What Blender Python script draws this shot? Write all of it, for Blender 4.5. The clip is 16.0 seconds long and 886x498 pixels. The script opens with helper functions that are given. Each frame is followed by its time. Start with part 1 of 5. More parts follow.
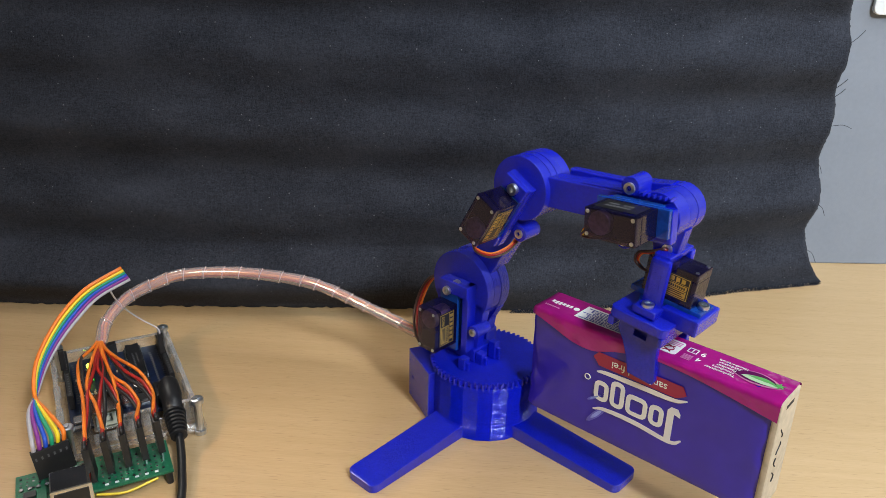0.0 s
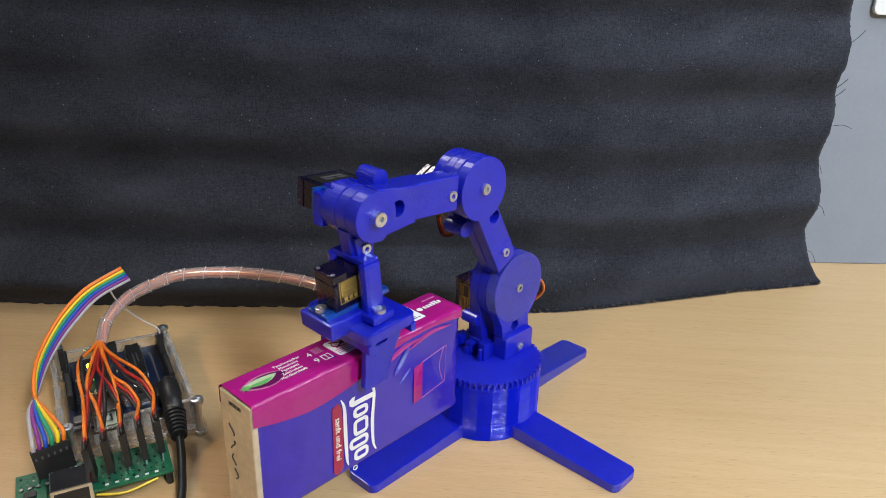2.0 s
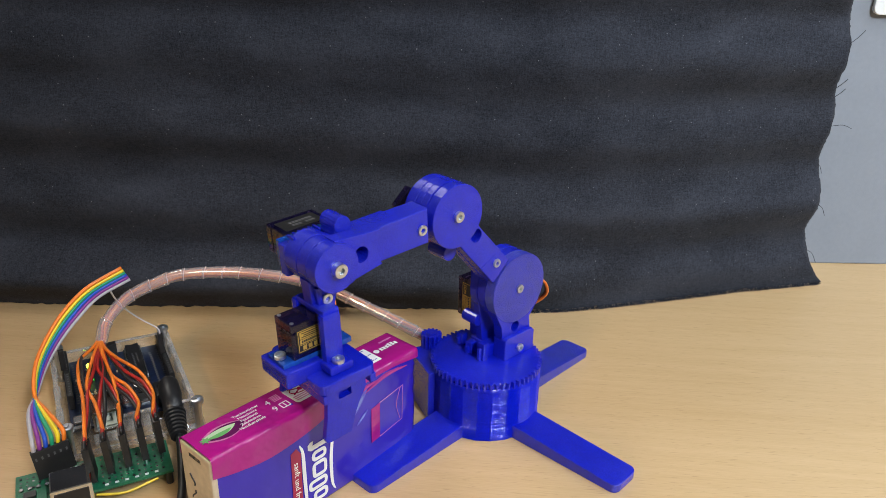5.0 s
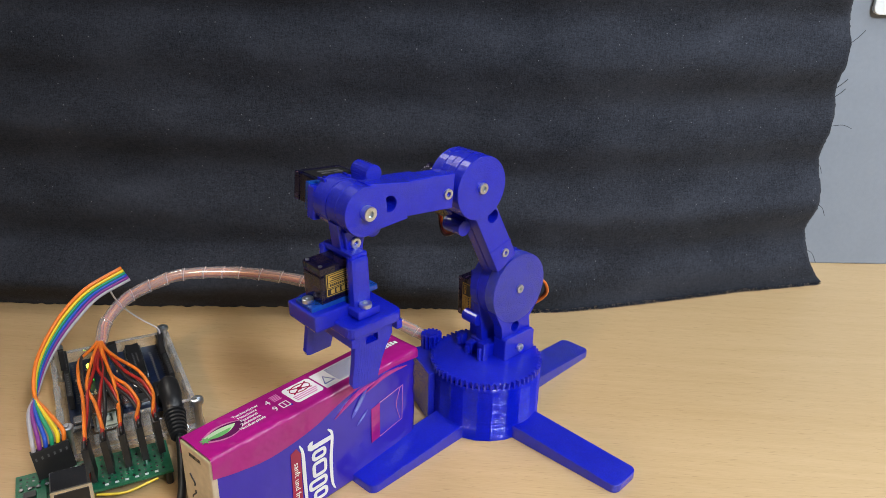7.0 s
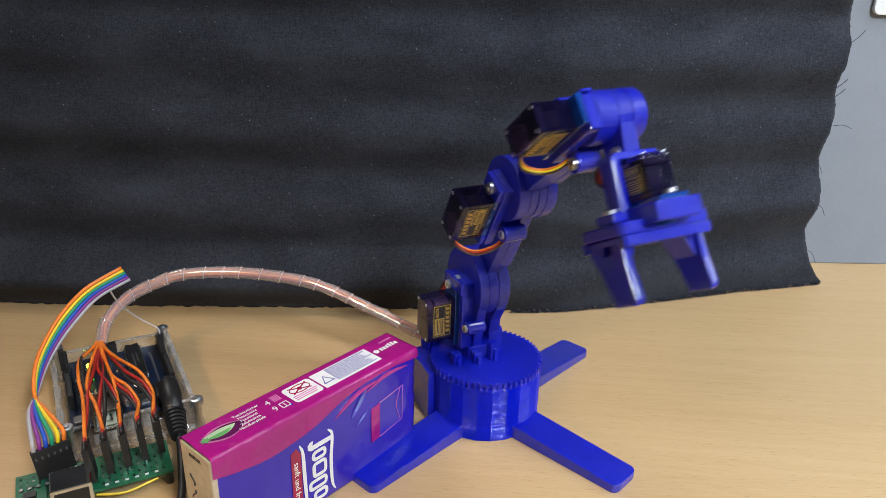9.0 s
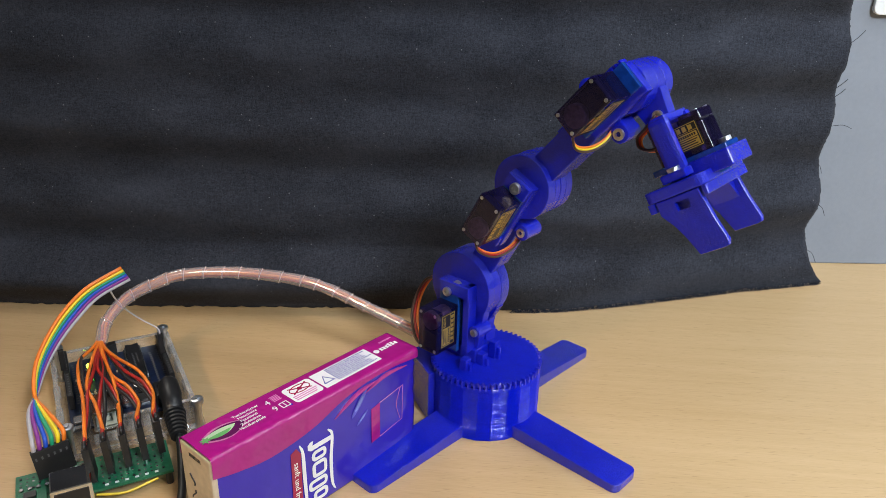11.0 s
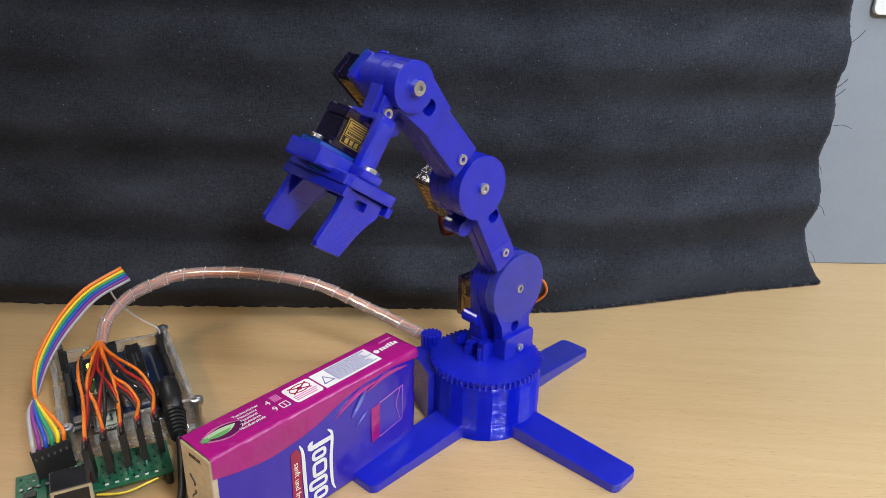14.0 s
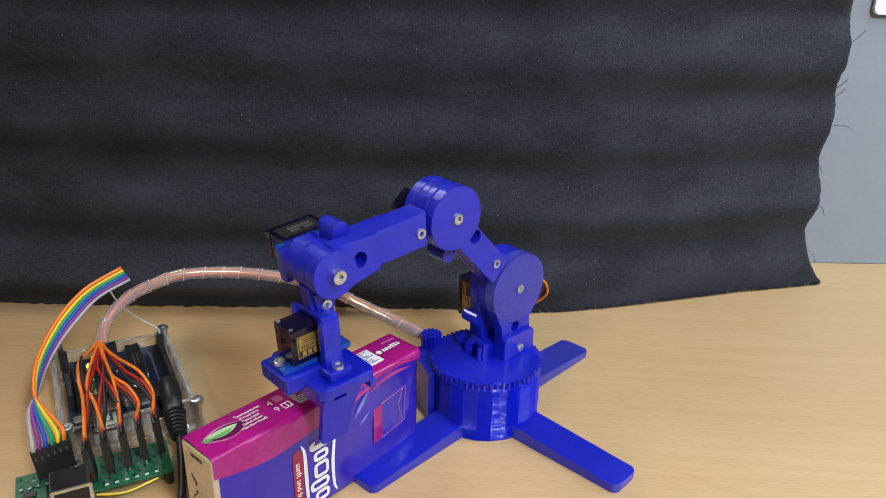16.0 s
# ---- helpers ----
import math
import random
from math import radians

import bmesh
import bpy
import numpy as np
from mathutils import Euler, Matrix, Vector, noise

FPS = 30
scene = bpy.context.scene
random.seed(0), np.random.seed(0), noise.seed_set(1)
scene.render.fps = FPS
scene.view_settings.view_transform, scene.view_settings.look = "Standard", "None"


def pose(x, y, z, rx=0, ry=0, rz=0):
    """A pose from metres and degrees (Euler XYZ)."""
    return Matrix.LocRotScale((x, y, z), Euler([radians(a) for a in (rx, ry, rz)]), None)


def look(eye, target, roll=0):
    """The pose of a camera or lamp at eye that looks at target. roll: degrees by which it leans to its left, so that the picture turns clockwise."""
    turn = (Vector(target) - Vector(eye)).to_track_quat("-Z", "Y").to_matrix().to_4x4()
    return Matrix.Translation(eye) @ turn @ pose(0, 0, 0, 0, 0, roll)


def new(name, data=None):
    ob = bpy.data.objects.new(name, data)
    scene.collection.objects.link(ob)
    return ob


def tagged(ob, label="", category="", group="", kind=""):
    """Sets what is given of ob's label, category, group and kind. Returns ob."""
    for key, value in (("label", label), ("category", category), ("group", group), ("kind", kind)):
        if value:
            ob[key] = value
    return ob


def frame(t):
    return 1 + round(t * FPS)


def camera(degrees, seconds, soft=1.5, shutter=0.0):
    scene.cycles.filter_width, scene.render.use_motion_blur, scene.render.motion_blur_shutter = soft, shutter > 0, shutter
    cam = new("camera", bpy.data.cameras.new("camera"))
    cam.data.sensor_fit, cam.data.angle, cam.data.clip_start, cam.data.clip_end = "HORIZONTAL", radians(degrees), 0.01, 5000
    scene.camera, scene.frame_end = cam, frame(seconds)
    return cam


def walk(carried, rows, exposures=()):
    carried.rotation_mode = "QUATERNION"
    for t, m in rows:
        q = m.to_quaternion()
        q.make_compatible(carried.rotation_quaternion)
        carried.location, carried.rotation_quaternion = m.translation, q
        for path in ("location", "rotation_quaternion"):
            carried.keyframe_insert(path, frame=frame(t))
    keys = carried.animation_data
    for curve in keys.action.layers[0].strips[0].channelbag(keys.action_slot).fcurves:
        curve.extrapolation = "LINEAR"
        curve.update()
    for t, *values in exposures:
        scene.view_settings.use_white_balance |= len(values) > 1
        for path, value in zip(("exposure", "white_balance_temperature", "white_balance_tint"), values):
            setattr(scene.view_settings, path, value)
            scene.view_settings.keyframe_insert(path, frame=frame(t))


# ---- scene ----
cam = camera(60.757, 16.0, soft=0.5, shutter=0.5)
EYE = Vector((0.0, -0.34566, 0.24078))
WAY = Vector((-0.064286, 0.917575, -0.392331))
PATH = [(0.0, look(EYE, EYE + WAY, 1.52)), (16.0, look(EYE, EYE + WAY, 1.52))]
walk(cam, PATH)

# ---- world and lamps ----
world = bpy.data.worlds.new("room_air")
scene.world = world
world.use_nodes = True
world.node_tree.nodes["Background"].inputs[0].default_value = (0.9, 0.95, 1.0, 1)
world.node_tree.nodes["Background"].inputs[1].default_value = 0.003
scene.view_settings.exposure = 0.0


def area_lamp(name, eye, target, width, height, watts, colour, spread=180):
    data = bpy.data.lights.new(name, "AREA")
    data.shape, data.size, data.size_y, data.energy, data.color = "RECTANGLE", width, height, watts, colour
    data.spread = radians(spread)
    ob = new(name, data)
    ob.matrix_world = look(eye, target)
    return ob


area_lamp("ceiling_lamp_light", (0.36, -0.02, 0.94), (0.30, 0.02, 0.0), 0.30, 0.12, 2.5, (0.95, 0.98, 1.0))
area_lamp("front_lamp_light", (0.56, -0.86, 0.94), (0.40, 0.06, 0.02), 0.15, 0.28, 5.9, (0.84, 0.92, 1.0), 95)
# unseen source on the right, placed from servo glare; no window is known there
area_lamp("right_side_light", (1.05, -0.06, 0.74), (0.08, 0.0, 0.12), 0.30, 0.30, 4.9, (0.86, 0.94, 1.0))
area_lamp("rear_room_lamp_light", (-1.05, 0.75, 1.62), (0.0, 0.0, 0.1), 0.66, 0.30, 10.8, (1.0, 0.95, 0.88))
# added warm spot, unseen: throws the cable shadow, narrow cone spares the cloth
area_lamp("front_left_spot_light", (-0.69, -1.23, 1.20), (-0.17, -0.06, 0.0), 0.11, 0.11, 0.17, (1.0, 0.76, 0.50), 20)

# ---- materials ----
MM = 0.001


def node_mat(name, colour, rough=0.5, metal=0.0, grain=0.0, grain_scale=400.0, bump=0.0, bump_scale=600.0, relief=0.0004, **extra):
    """A Principled surface with colour variation at two scales and fine relief."""
    m = bpy.data.materials.new(name)
    m.use_nodes = True
    nt = m.node_tree
    b = nt.nodes["Principled BSDF"]
    b.inputs["Base Color"].default_value = (*colour, 1)
    b.inputs["Roughness"].default_value = rough
    b.inputs["Metallic"].default_value = metal
    for key, value in extra.items():
        b.inputs[key.replace("_", " ")].default_value = value
    co = nt.nodes.new("ShaderNodeTexCoord")
    if grain:
        big, small = nt.nodes.new("ShaderNodeTexNoise"), nt.nodes.new("ShaderNodeTexNoise")
        big.inputs["Scale"].default_value, small.inputs["Scale"].default_value = grain_scale * 0.12, grain_scale
        big.inputs["Detail"].default_value = small.inputs["Detail"].default_value = 4
        add = nt.nodes.new("ShaderNodeMath")
        add.operation = "ADD"
        ramp = nt.nodes.new("ShaderNodeMapRange")
        ramp.inputs[1].default_value, ramp.inputs[2].default_value = 0.7, 1.3
        ramp.inputs[3].default_value, ramp.inputs[4].default_value = 1 - grain, 1 + grain
        mul = nt.nodes.new("ShaderNodeVectorMath")
        mul.operation = "SCALE"
        mul.inputs[0].default_value = colour
        for n in (big, small):
            nt.links.new(co.outputs["Object"], n.inputs["Vector"])
        nt.links.new(big.outputs["Fac"], add.inputs[0])
        nt.links.new(small.outputs["Fac"], add.inputs[1])
        nt.links.new(add.outputs[0], ramp.inputs[0])
        nt.links.new(ramp.outputs[0], mul.inputs["Scale"])
        nt.links.new(mul.outputs[0], b.inputs["Base Color"])
    if bump:
        n = nt.nodes.new("ShaderNodeTexNoise")
        n.inputs["Scale"].default_value = bump_scale
        n.inputs["Detail"].default_value = 3
        bp = nt.nodes.new("ShaderNodeBump")
        bp.inputs["Strength"].default_value = bump
        bp.inputs["Distance"].default_value = relief
        nt.links.new(co.outputs["Object"], n.inputs["Vector"])
        nt.links.new(n.outputs["Fac"], bp.inputs["Height"])
        nt.links.new(bp.outputs[0], b.inputs["Normal"])
    return m


def printed_mat(name, colour, rough, layers="Z"):
    """Printed plastic: fine layer lines stacked along one axis, slight mottling."""
    m = node_mat(name, colour, rough, grain=0.12, grain_scale=900)
    nt = m.node_tree
    b = nt.nodes["Principled BSDF"]
    b.inputs["Specular IOR Level"].default_value = 0.45
    b.inputs["Coat Weight"].default_value, b.inputs["Coat Roughness"].default_value = 0.6, 0.10
    b.inputs["Anisotropic"].default_value = 0.75
    b.inputs["Anisotropic Rotation"].default_value = 0.25
    tangent = nt.nodes.new("ShaderNodeTangent")
    tangent.direction_type, tangent.axis = "RADIAL", layers
    nt.links.new(tangent.outputs[0], b.inputs["Tangent"])
    co = nt.nodes.new("ShaderNodeTexCoord")
    stretch = nt.nodes.new("ShaderNodeMapping")
    stretch.inputs["Scale"].default_value = (260, 260, 2100) if layers == "Z" else (260, 2100, 260)
    wave = nt.nodes.new("ShaderNodeTexNoise")
    wave.inputs["Scale"].default_value = 1.0
    wave.inputs["Detail"].default_value = 2
    nt.links.new(co.outputs["Object"], stretch.inputs["Vector"])
    noise_tex = nt.nodes.new("ShaderNodeTexNoise")
    noise_tex.inputs["Scale"].default_value = 2600
    mix = nt.nodes.new("ShaderNodeMath")
    mix.operation = "MULTIPLY_ADD"
    mix.inputs[1].default_value = 0.9
    bp = nt.nodes.new("ShaderNodeBump")
    bp.inputs["Strength"].default_value = 0.7
    bp.inputs["Distance"].default_value = 0.00064
    nt.links.new(stretch.outputs[0], wave.inputs["Vector"])
    nt.links.new(co.outputs["Object"], noise_tex.inputs["Vector"])
    nt.links.new(wave.outputs["Fac"], mix.inputs[0])
    nt.links.new(noise_tex.outputs["Fac"], mix.inputs[2])
    nt.links.new(mix.outputs[0], bp.inputs["Height"])
    nt.links.new(bp.outputs[0], b.inputs["Normal"])
    return m


def wood_mat():
    """Light beech laminate: long streaks along x, short darker flecks, satin lacquer."""
    m = bpy.data.materials.new("beech_laminate")
    m.use_nodes = True
    nt = m.node_tree
    b = nt.nodes["Principled BSDF"]
    b.inputs["Roughness"].default_value = 0.38
    co = nt.nodes.new("ShaderNodeTexCoord")
    maps = []
    for sx, sy, detail in ((7, 160, 4), (60, 1900, 3), (1.5, 14, 3), (120, 1700, 2)):
        mp = nt.nodes.new("ShaderNodeMapping")
        mp.inputs["Scale"].default_value = (sx, sy, 1)
        mp.inputs["Rotation"].default_value = (0, 0, radians(-5))
        nt.links.new(co.outputs["Object"], mp.inputs["Vector"])
        n = nt.nodes.new("ShaderNodeTexNoise")
        n.inputs["Scale"].default_value = 1.0
        n.inputs["Detail"].default_value = detail
        n.inputs["Distortion"].default_value = 0.3
        nt.links.new(mp.outputs[0], n.inputs["Vector"])
        maps.append(n)
    last = None
    for n, share in zip(maps, (0.30, 0.38, 0.32)):
        add = nt.nodes.new("ShaderNodeMath")
        add.operation = "MULTIPLY_ADD"
        add.inputs[1].default_value = share
        nt.links.new(n.outputs["Fac"], add.inputs[0])
        if last is None:
            add.inputs[2].default_value = 0.0
        else:
            nt.links.new(last.outputs[0], add.inputs[2])
        last = add
    ramp = nt.nodes.new("ShaderNodeValToRGB")
    ramp.color_ramp.elements[0].position, ramp.color_ramp.elements[0].color = 0.34, (0.500, 0.332, 0.162, 1)
    ramp.color_ramp.elements[1].position, ramp.color_ramp.elements[1].color = 0.66, (0.606, 0.424, 0.230, 1)
    nt.links.new(last.outputs[0], ramp.inputs[0])
    fleck = nt.nodes.new("ShaderNodeMapRange")
    fleck.inputs[1].default_value, fleck.inputs[2].default_value, fleck.inputs[3].default_value, fleck.inputs[4].default_value = 0.62, 0.72, 0.0, 0.42
    nt.links.new(maps[3].outputs["Fac"], fleck.inputs[0])
    mix = nt.nodes.new("ShaderNodeMixRGB")
    mix.inputs[2].default_value = (0.27, 0.155, 0.065, 1)
    nt.links.new(fleck.outputs[0], mix.inputs[0])
    nt.links.new(ramp.outputs[0], mix.inputs[1])
    nt.links.new(mix.outputs[0], b.inputs["Base Color"])
    bp = nt.nodes.new("ShaderNodeBump")
    bp.inputs["Strength"].default_value = 0.10
    bp.inputs["Distance"].default_value = 0.0003
    nt.links.new(maps[1].outputs["Fac"], bp.inputs["Height"])
    nt.links.new(bp.outputs[0], b.inputs["Normal"])
    return m


def cloth_mat():
    """Black cotton: woven threads, faint dusty streaks and lint specks."""
    m = bpy.data.materials.new("black_cotton")
    m.use_nodes = True
    nt = m.node_tree
    b = nt.nodes["Principled BSDF"]
    b.inputs["Roughness"].default_value = 0.92
    b.inputs["Specular IOR Level"].default_value = 0.10
    b.inputs["Sheen Weight"].default_value = 0.03
    b.inputs["Sheen Roughness"].default_value = 0.6
    co = nt.nodes.new("ShaderNodeTexCoord")
    fine = []
    for sx, sz in ((600, 2900), (2900, 600), (1700, 2000)):
        mp = nt.nodes.new("ShaderNodeMapping")
        mp.inputs["Scale"].default_value = (sx, 1, sz)
        nt.links.new(co.outputs["Object"], mp.inputs["Vector"])
        n = nt.nodes.new("ShaderNodeTexNoise")
        n.inputs["Scale"].default_value = 1
        n.inputs["Detail"].default_value = 3
        nt.links.new(mp.outputs[0], n.inputs["Vector"])
        fine.append(n)
    add = nt.nodes.new("ShaderNodeMath")
    add.operation = "ADD"
    nt.links.new(fine[0].outputs["Fac"], add.inputs[0])
    nt.links.new(fine[1].outputs["Fac"], add.inputs[1])
    # coarser slubs and worn, dusty patches over the weave
    slubs = []
    for sx, sz, detail in ((240, 900, 3), (900, 200, 3), (16, 38, 5)):
        mp = nt.nodes.new("ShaderNodeMapping")
        mp.inputs["Scale"].default_value = (sx, 1, sz)
        nt.links.new(co.outputs["Object"], mp.inputs["Vector"])
        n = nt.nodes.new("ShaderNodeTexNoise")
        n.inputs["Scale"].default_value, n.inputs["Detail"].default_value = 1, detail
        nt.links.new(mp.outputs[0], n.inputs["Vector"])
        slubs.append(n)
    last = None
    for n, share in zip(fine[:3] + slubs, (0.19, 0.18, 0.18, 0.13, 0.11, 0.21)):
        sum_up = nt.nodes.new("ShaderNodeMath")
        sum_up.operation = "MULTIPLY_ADD"
        sum_up.inputs[1].default_value, sum_up.inputs[2].default_value = share, 0.0
        nt.links.new(n.outputs["Fac"], sum_up.inputs[0])
        if last is not None:
            nt.links.new(last.outputs[0], sum_up.inputs[2])
        last = sum_up
    ramp = nt.nodes.new("ShaderNodeValToRGB")
    ramp.color_ramp.elements[0].position, ramp.color_ramp.elements[0].color = 0.36, (0.0008, 0.0010, 0.0018, 1)
    ramp.color_ramp.elements[1].position, ramp.color_ramp.elements[1].color = 0.64, (0.055, 0.060, 0.079, 1)
    nt.links.new(last.outputs[0], ramp.inputs[0])
    lint = nt.nodes.new("ShaderNodeTexVoronoi")
    lint.inputs["Scale"].default_value = 150
    spot = nt.nodes.new("ShaderNodeMath")
    spot.operation = "LESS_THAN"
    spot.inputs[1].default_value = 0.055
    nt.links.new(co.outputs["Object"], lint.inputs["Vector"])
    nt.links.new(lint.outputs["Distance"], spot.inputs[0])
    mix = nt.nodes.new("ShaderNodeMixRGB")
    mix.inputs[2].default_value = (0.13, 0.135, 0.15, 1)
    nt.links.new(spot.outputs[0], mix.inputs[0])
    nt.links.new(ramp.outputs[0], mix.inputs[1])
    nt.links.new(mix.outputs[0], b.inputs["Base Color"])
    bp = nt.nodes.new("ShaderNodeBump")
    bp.inputs["Strength"].default_value = 0.5
    bp.inputs["Distance"].default_value = 0.0004
    nt.links.new(add.outputs[0], bp.inputs["Height"])
    nt.links.new(bp.outputs[0], b.inputs["Normal"])
    return m


BLUE = printed_mat("blue_printed_plastic", (0.0018, 0.0095, 0.50), 0.21)
BLUE_FLAT = printed_mat("blue_printed_plastic_on_its_side", (0.0018, 0.0095, 0.50), 0.27, "Y")
BLUE_FLAT.node_tree.nodes["Principled BSDF"].inputs["Coat Weight"].default_value = 0.5
BLUE_FLAT.node_tree.nodes["Principled BSDF"].inputs["Coat Roughness"].default_value = 0.21
BLUE_LAYERS = node_mat("blue_layered_plastic", (0.0018, 0.0095, 0.50), 0.065, grain=0.2, grain_scale=900, bump=0.25, bump_scale=1800, relief=0.0002, Specular_IOR_Level=0.6)
BLUE_ROUGH = node_mat("blue_textured_plastic", (0.004, 0.016, 0.56), 0.34, grain=0.25, grain_scale=1600, bump=1.0, bump_scale=1500, relief=0.0026, Specular_IOR_Level=1.0, Coat_Weight=0.5, Coat_Roughness=0.24)
WOOD = wood_mat()
CLOTH = cloth_mat()
WALL = node_mat("grey_painted_wall", (0.245, 0.27, 0.315), 0.85, grain=0.04, grain_scale=300, bump=0.25, bump_scale=1500)
# grey well below real white plaster, so the room bounces less fill light
PLASTER = node_mat("darkened_plaster", (0.24, 0.24, 0.24), 0.9, grain=0.05, grain_scale=40, bump=0.2, bump_scale=300)
LINO = node_mat("grey_linoleum", (0.25, 0.24, 0.23), 0.6, grain=0.1, grain_scale=60)
STEEL = node_mat("screw_steel", (0.64, 0.68, 0.74), 0.28, 1.0, grain=0.1, grain_scale=2000)


def smoky_mat(name, colour, tint, rough, passage):
    """Tinted see-through plastic: part of the light passes, the rest meets a dark glossy body."""
    m = node_mat(name, colour, rough, grain=0.4, grain_scale=260, bump=0.25, bump_scale=240, relief=0.0008, Coat_Weight=0.7, Coat_Roughness=0.03)
    nt = m.node_tree
    clear, mix = nt.nodes.new("ShaderNodeBsdfTransparent"), nt.nodes.new("ShaderNodeMixShader")
    clear.inputs[0].default_value = (*tint, 1)
    mix.inputs[0].default_value = passage
    nt.links.new(nt.nodes["Principled BSDF"].outputs[0], mix.inputs[1])
    nt.links.new(clear.outputs[0], mix.inputs[2])
    nt.links.new(mix.outputs[0], nt.nodes["Material Output"].inputs[0])
    return m


SERVO = smoky_mat("smoky_blue_servo_plastic", (0.008, 0.007, 0.036), (0.60, 0.46, 0.72), 0.06, 0.42)
SERVO_TOP = smoky_mat("clear_blue_servo_plastic", (0.010, 0.075, 0.42), (0.2, 0.45, 0.95), 0.08, 0.30)
MOTOR = node_mat("motor_can_metal", (0.42, 0.36, 0.42), 0.35, 0.7, grain=0.4, grain_scale=500)
GOLD = node_mat("gold_foil_print", (0.62, 0.43, 0.10), 0.35, 0.6, grain=0.1, grain_scale=1500)
BLACK = node_mat("black_plastic", (0.012, 0.012, 0.013), 0.42, grain=0.15, grain_scale=800)
ORANGE = node_mat("orange_wire", (0.78, 0.19, 0.018), 0.34)
RED = node_mat("red_wire", (0.33, 0.012, 0.010), 0.34)
BROWN = node_mat("dark_wire", (0.05, 0.022, 0.016), 0.4)
YELLOW = node_mat("yellow_wire", (0.80, 0.60, 0.02), 0.38)
GREEN = node_mat("green_wire", (0.01, 0.28, 0.14), 0.38)
CABLE_BLUE = node_mat("blue_wire", (0.012, 0.07, 0.50), 0.38)
PURPLE = node_mat("purple_wire", (0.22, 0.03, 0.24), 0.38)
GREY = node_mat("grey_wire", (0.42, 0.40, 0.43), 0.4)
PCB_BLUE = node_mat("blue_circuit_board", (0.006, 0.014, 0.042), 0.35, grain=0.35, grain_scale=500, bump=0.3, bump_scale=700)
PCB_GREEN = node_mat("green_circuit_board", (0.008, 0.115, 0.055), 0.35, grain=0.3, grain_scale=500, bump=0.3, bump_scale=700)
TIN = node_mat("tinned_metal", (0.66, 0.66, 0.67), 0.25, 1.0, grain=0.1, grain_scale=700)
STICKER = node_mat("black_sticker", (0.010, 0.010, 0.011), 0.35)
GREYPRINT = node_mat("grey_print", (0.09, 0.09, 0.095), 0.5)
INK = node_mat("dark_ink", (0.02, 0.02, 0.025), 0.6)
BLUEINK = node_mat("blue_ink", (0.05, 0.06, 0.30), 0.5)
WINE = node_mat("wine_red_print", (0.33, 0.005, 0.055), 0.25, grain=0.06, grain_scale=150, Coat_Weight=0.4)
LEAF = node_mat("green_print", (0.10, 0.36, 0.09), 0.35)
LEAF_PALE = node_mat("pale_green_print", (0.42, 0.60, 0.36), 0.35)
AUBERGINE = node_mat("aubergine_print", (0.10, 0.004, 0.07), 0.25)
PINK = node_mat("pink_print", (0.62, 0.18, 0.42), 0.3)
HALO = node_mat("pale_pink_halo_print", (0.52, 0.14, 0.32), 0.3, grain=0.3, grain_scale=300)
SOCKET = node_mat("pale_socket_plastic", (0.52, 0.60, 0.54), 0.4, grain=0.1, grain_scale=500)
SHEEN_BLUE = node_mat("pale_blue_print", (0.24, 0.30, 0.72), 0.3, grain=0.3, grain_scale=200)
HAZE_BLUE = node_mat("hazy_blue_print", (0.085, 0.085, 0.54), 0.3, grain=0.2, grain_scale=200)
ROSE = node_mat("rose_print", (0.40, 0.045, 0.24), 0.25, grain=0.2, grain_scale=150)


def clear_mat(name, tint, rough, body_share, gloss_share):
    """Thin clear plastic: mostly plain passage, a little milky body, a glossy skin."""
    m = bpy.data.materials.new(name)
    m.use_nodes = True
    nt = m.node_tree
    nt.nodes.remove(nt.nodes["Principled BSDF"])
    clear, body, gloss = nt.nodes.new("ShaderNodeBsdfTransparent"), nt.nodes.new("ShaderNodeBsdfDiffuse"), nt.nodes.new("ShaderNodeBsdfGlossy")
    body.inputs[0].default_value = (*tint, 1)
    gloss.inputs["Roughness"].default_value = rough
    mix, skin = nt.nodes.new("ShaderNodeMixShader"), nt.nodes.new("ShaderNodeMixShader")
    mix.inputs[0].default_value, skin.inputs[0].default_value = body_share, gloss_share
    nt.links.new(clear.outputs[0], mix.inputs[1])
    nt.links.new(body.outputs[0], mix.inputs[2])
    nt.links.new(mix.outputs[0], skin.inputs[1])
    nt.links.new(gloss.outputs[0], skin.inputs[2])
    nt.links.new(skin.outputs[0], nt.nodes["Material Output"].inputs[0])
    return m


ACRYLIC = clear_mat("clear_acrylic", (0.72, 0.70, 0.68), 0.04, 0.05, 0.13)
WRAP = clear_mat("clear_spiral_wrap", (0.86, 0.74, 0.74), 0.12, 0.32, 0.17)
EDGE_CLEAR = clear_mat("acrylic_cut_edge", (0.88, 0.86, 0.83), 0.06, 0.32, 0.34)


def glow_mat(name, colour, strength):
    m = bpy.data.materials.new(name)
    m.use_nodes = True
    b = m.node_tree.nodes["Principled BSDF"]
    b.inputs["Base Color"].default_value = (*colour, 1)
    b.inputs["Emission Color"].default_value = (*colour, 1)
    b.inputs["Emission Strength"].default_value = strength
    return m


LED_GREEN = glow_mat("lit_green_led", (0.05, 0.8, 0.08), 1.2)
LED = glow_mat("lit_yellow_green_led", (0.55, 1.0, 0.05), 6.0)
PLATE = node_mat("white_plate_plastic", (0.78, 0.80, 0.80), 0.35, grain=0.02, grain_scale=200)
MIRROR = node_mat("polished_shell", (0.75, 0.74, 0.72), 0.08, 1.0)
COPPER = node_mat("copper_red_wire", (0.50, 0.16, 0.08), 0.4)
WRAP_EDGE = node_mat("wrap_edge_plastic", (0.56, 0.42, 0.42), 0.25)
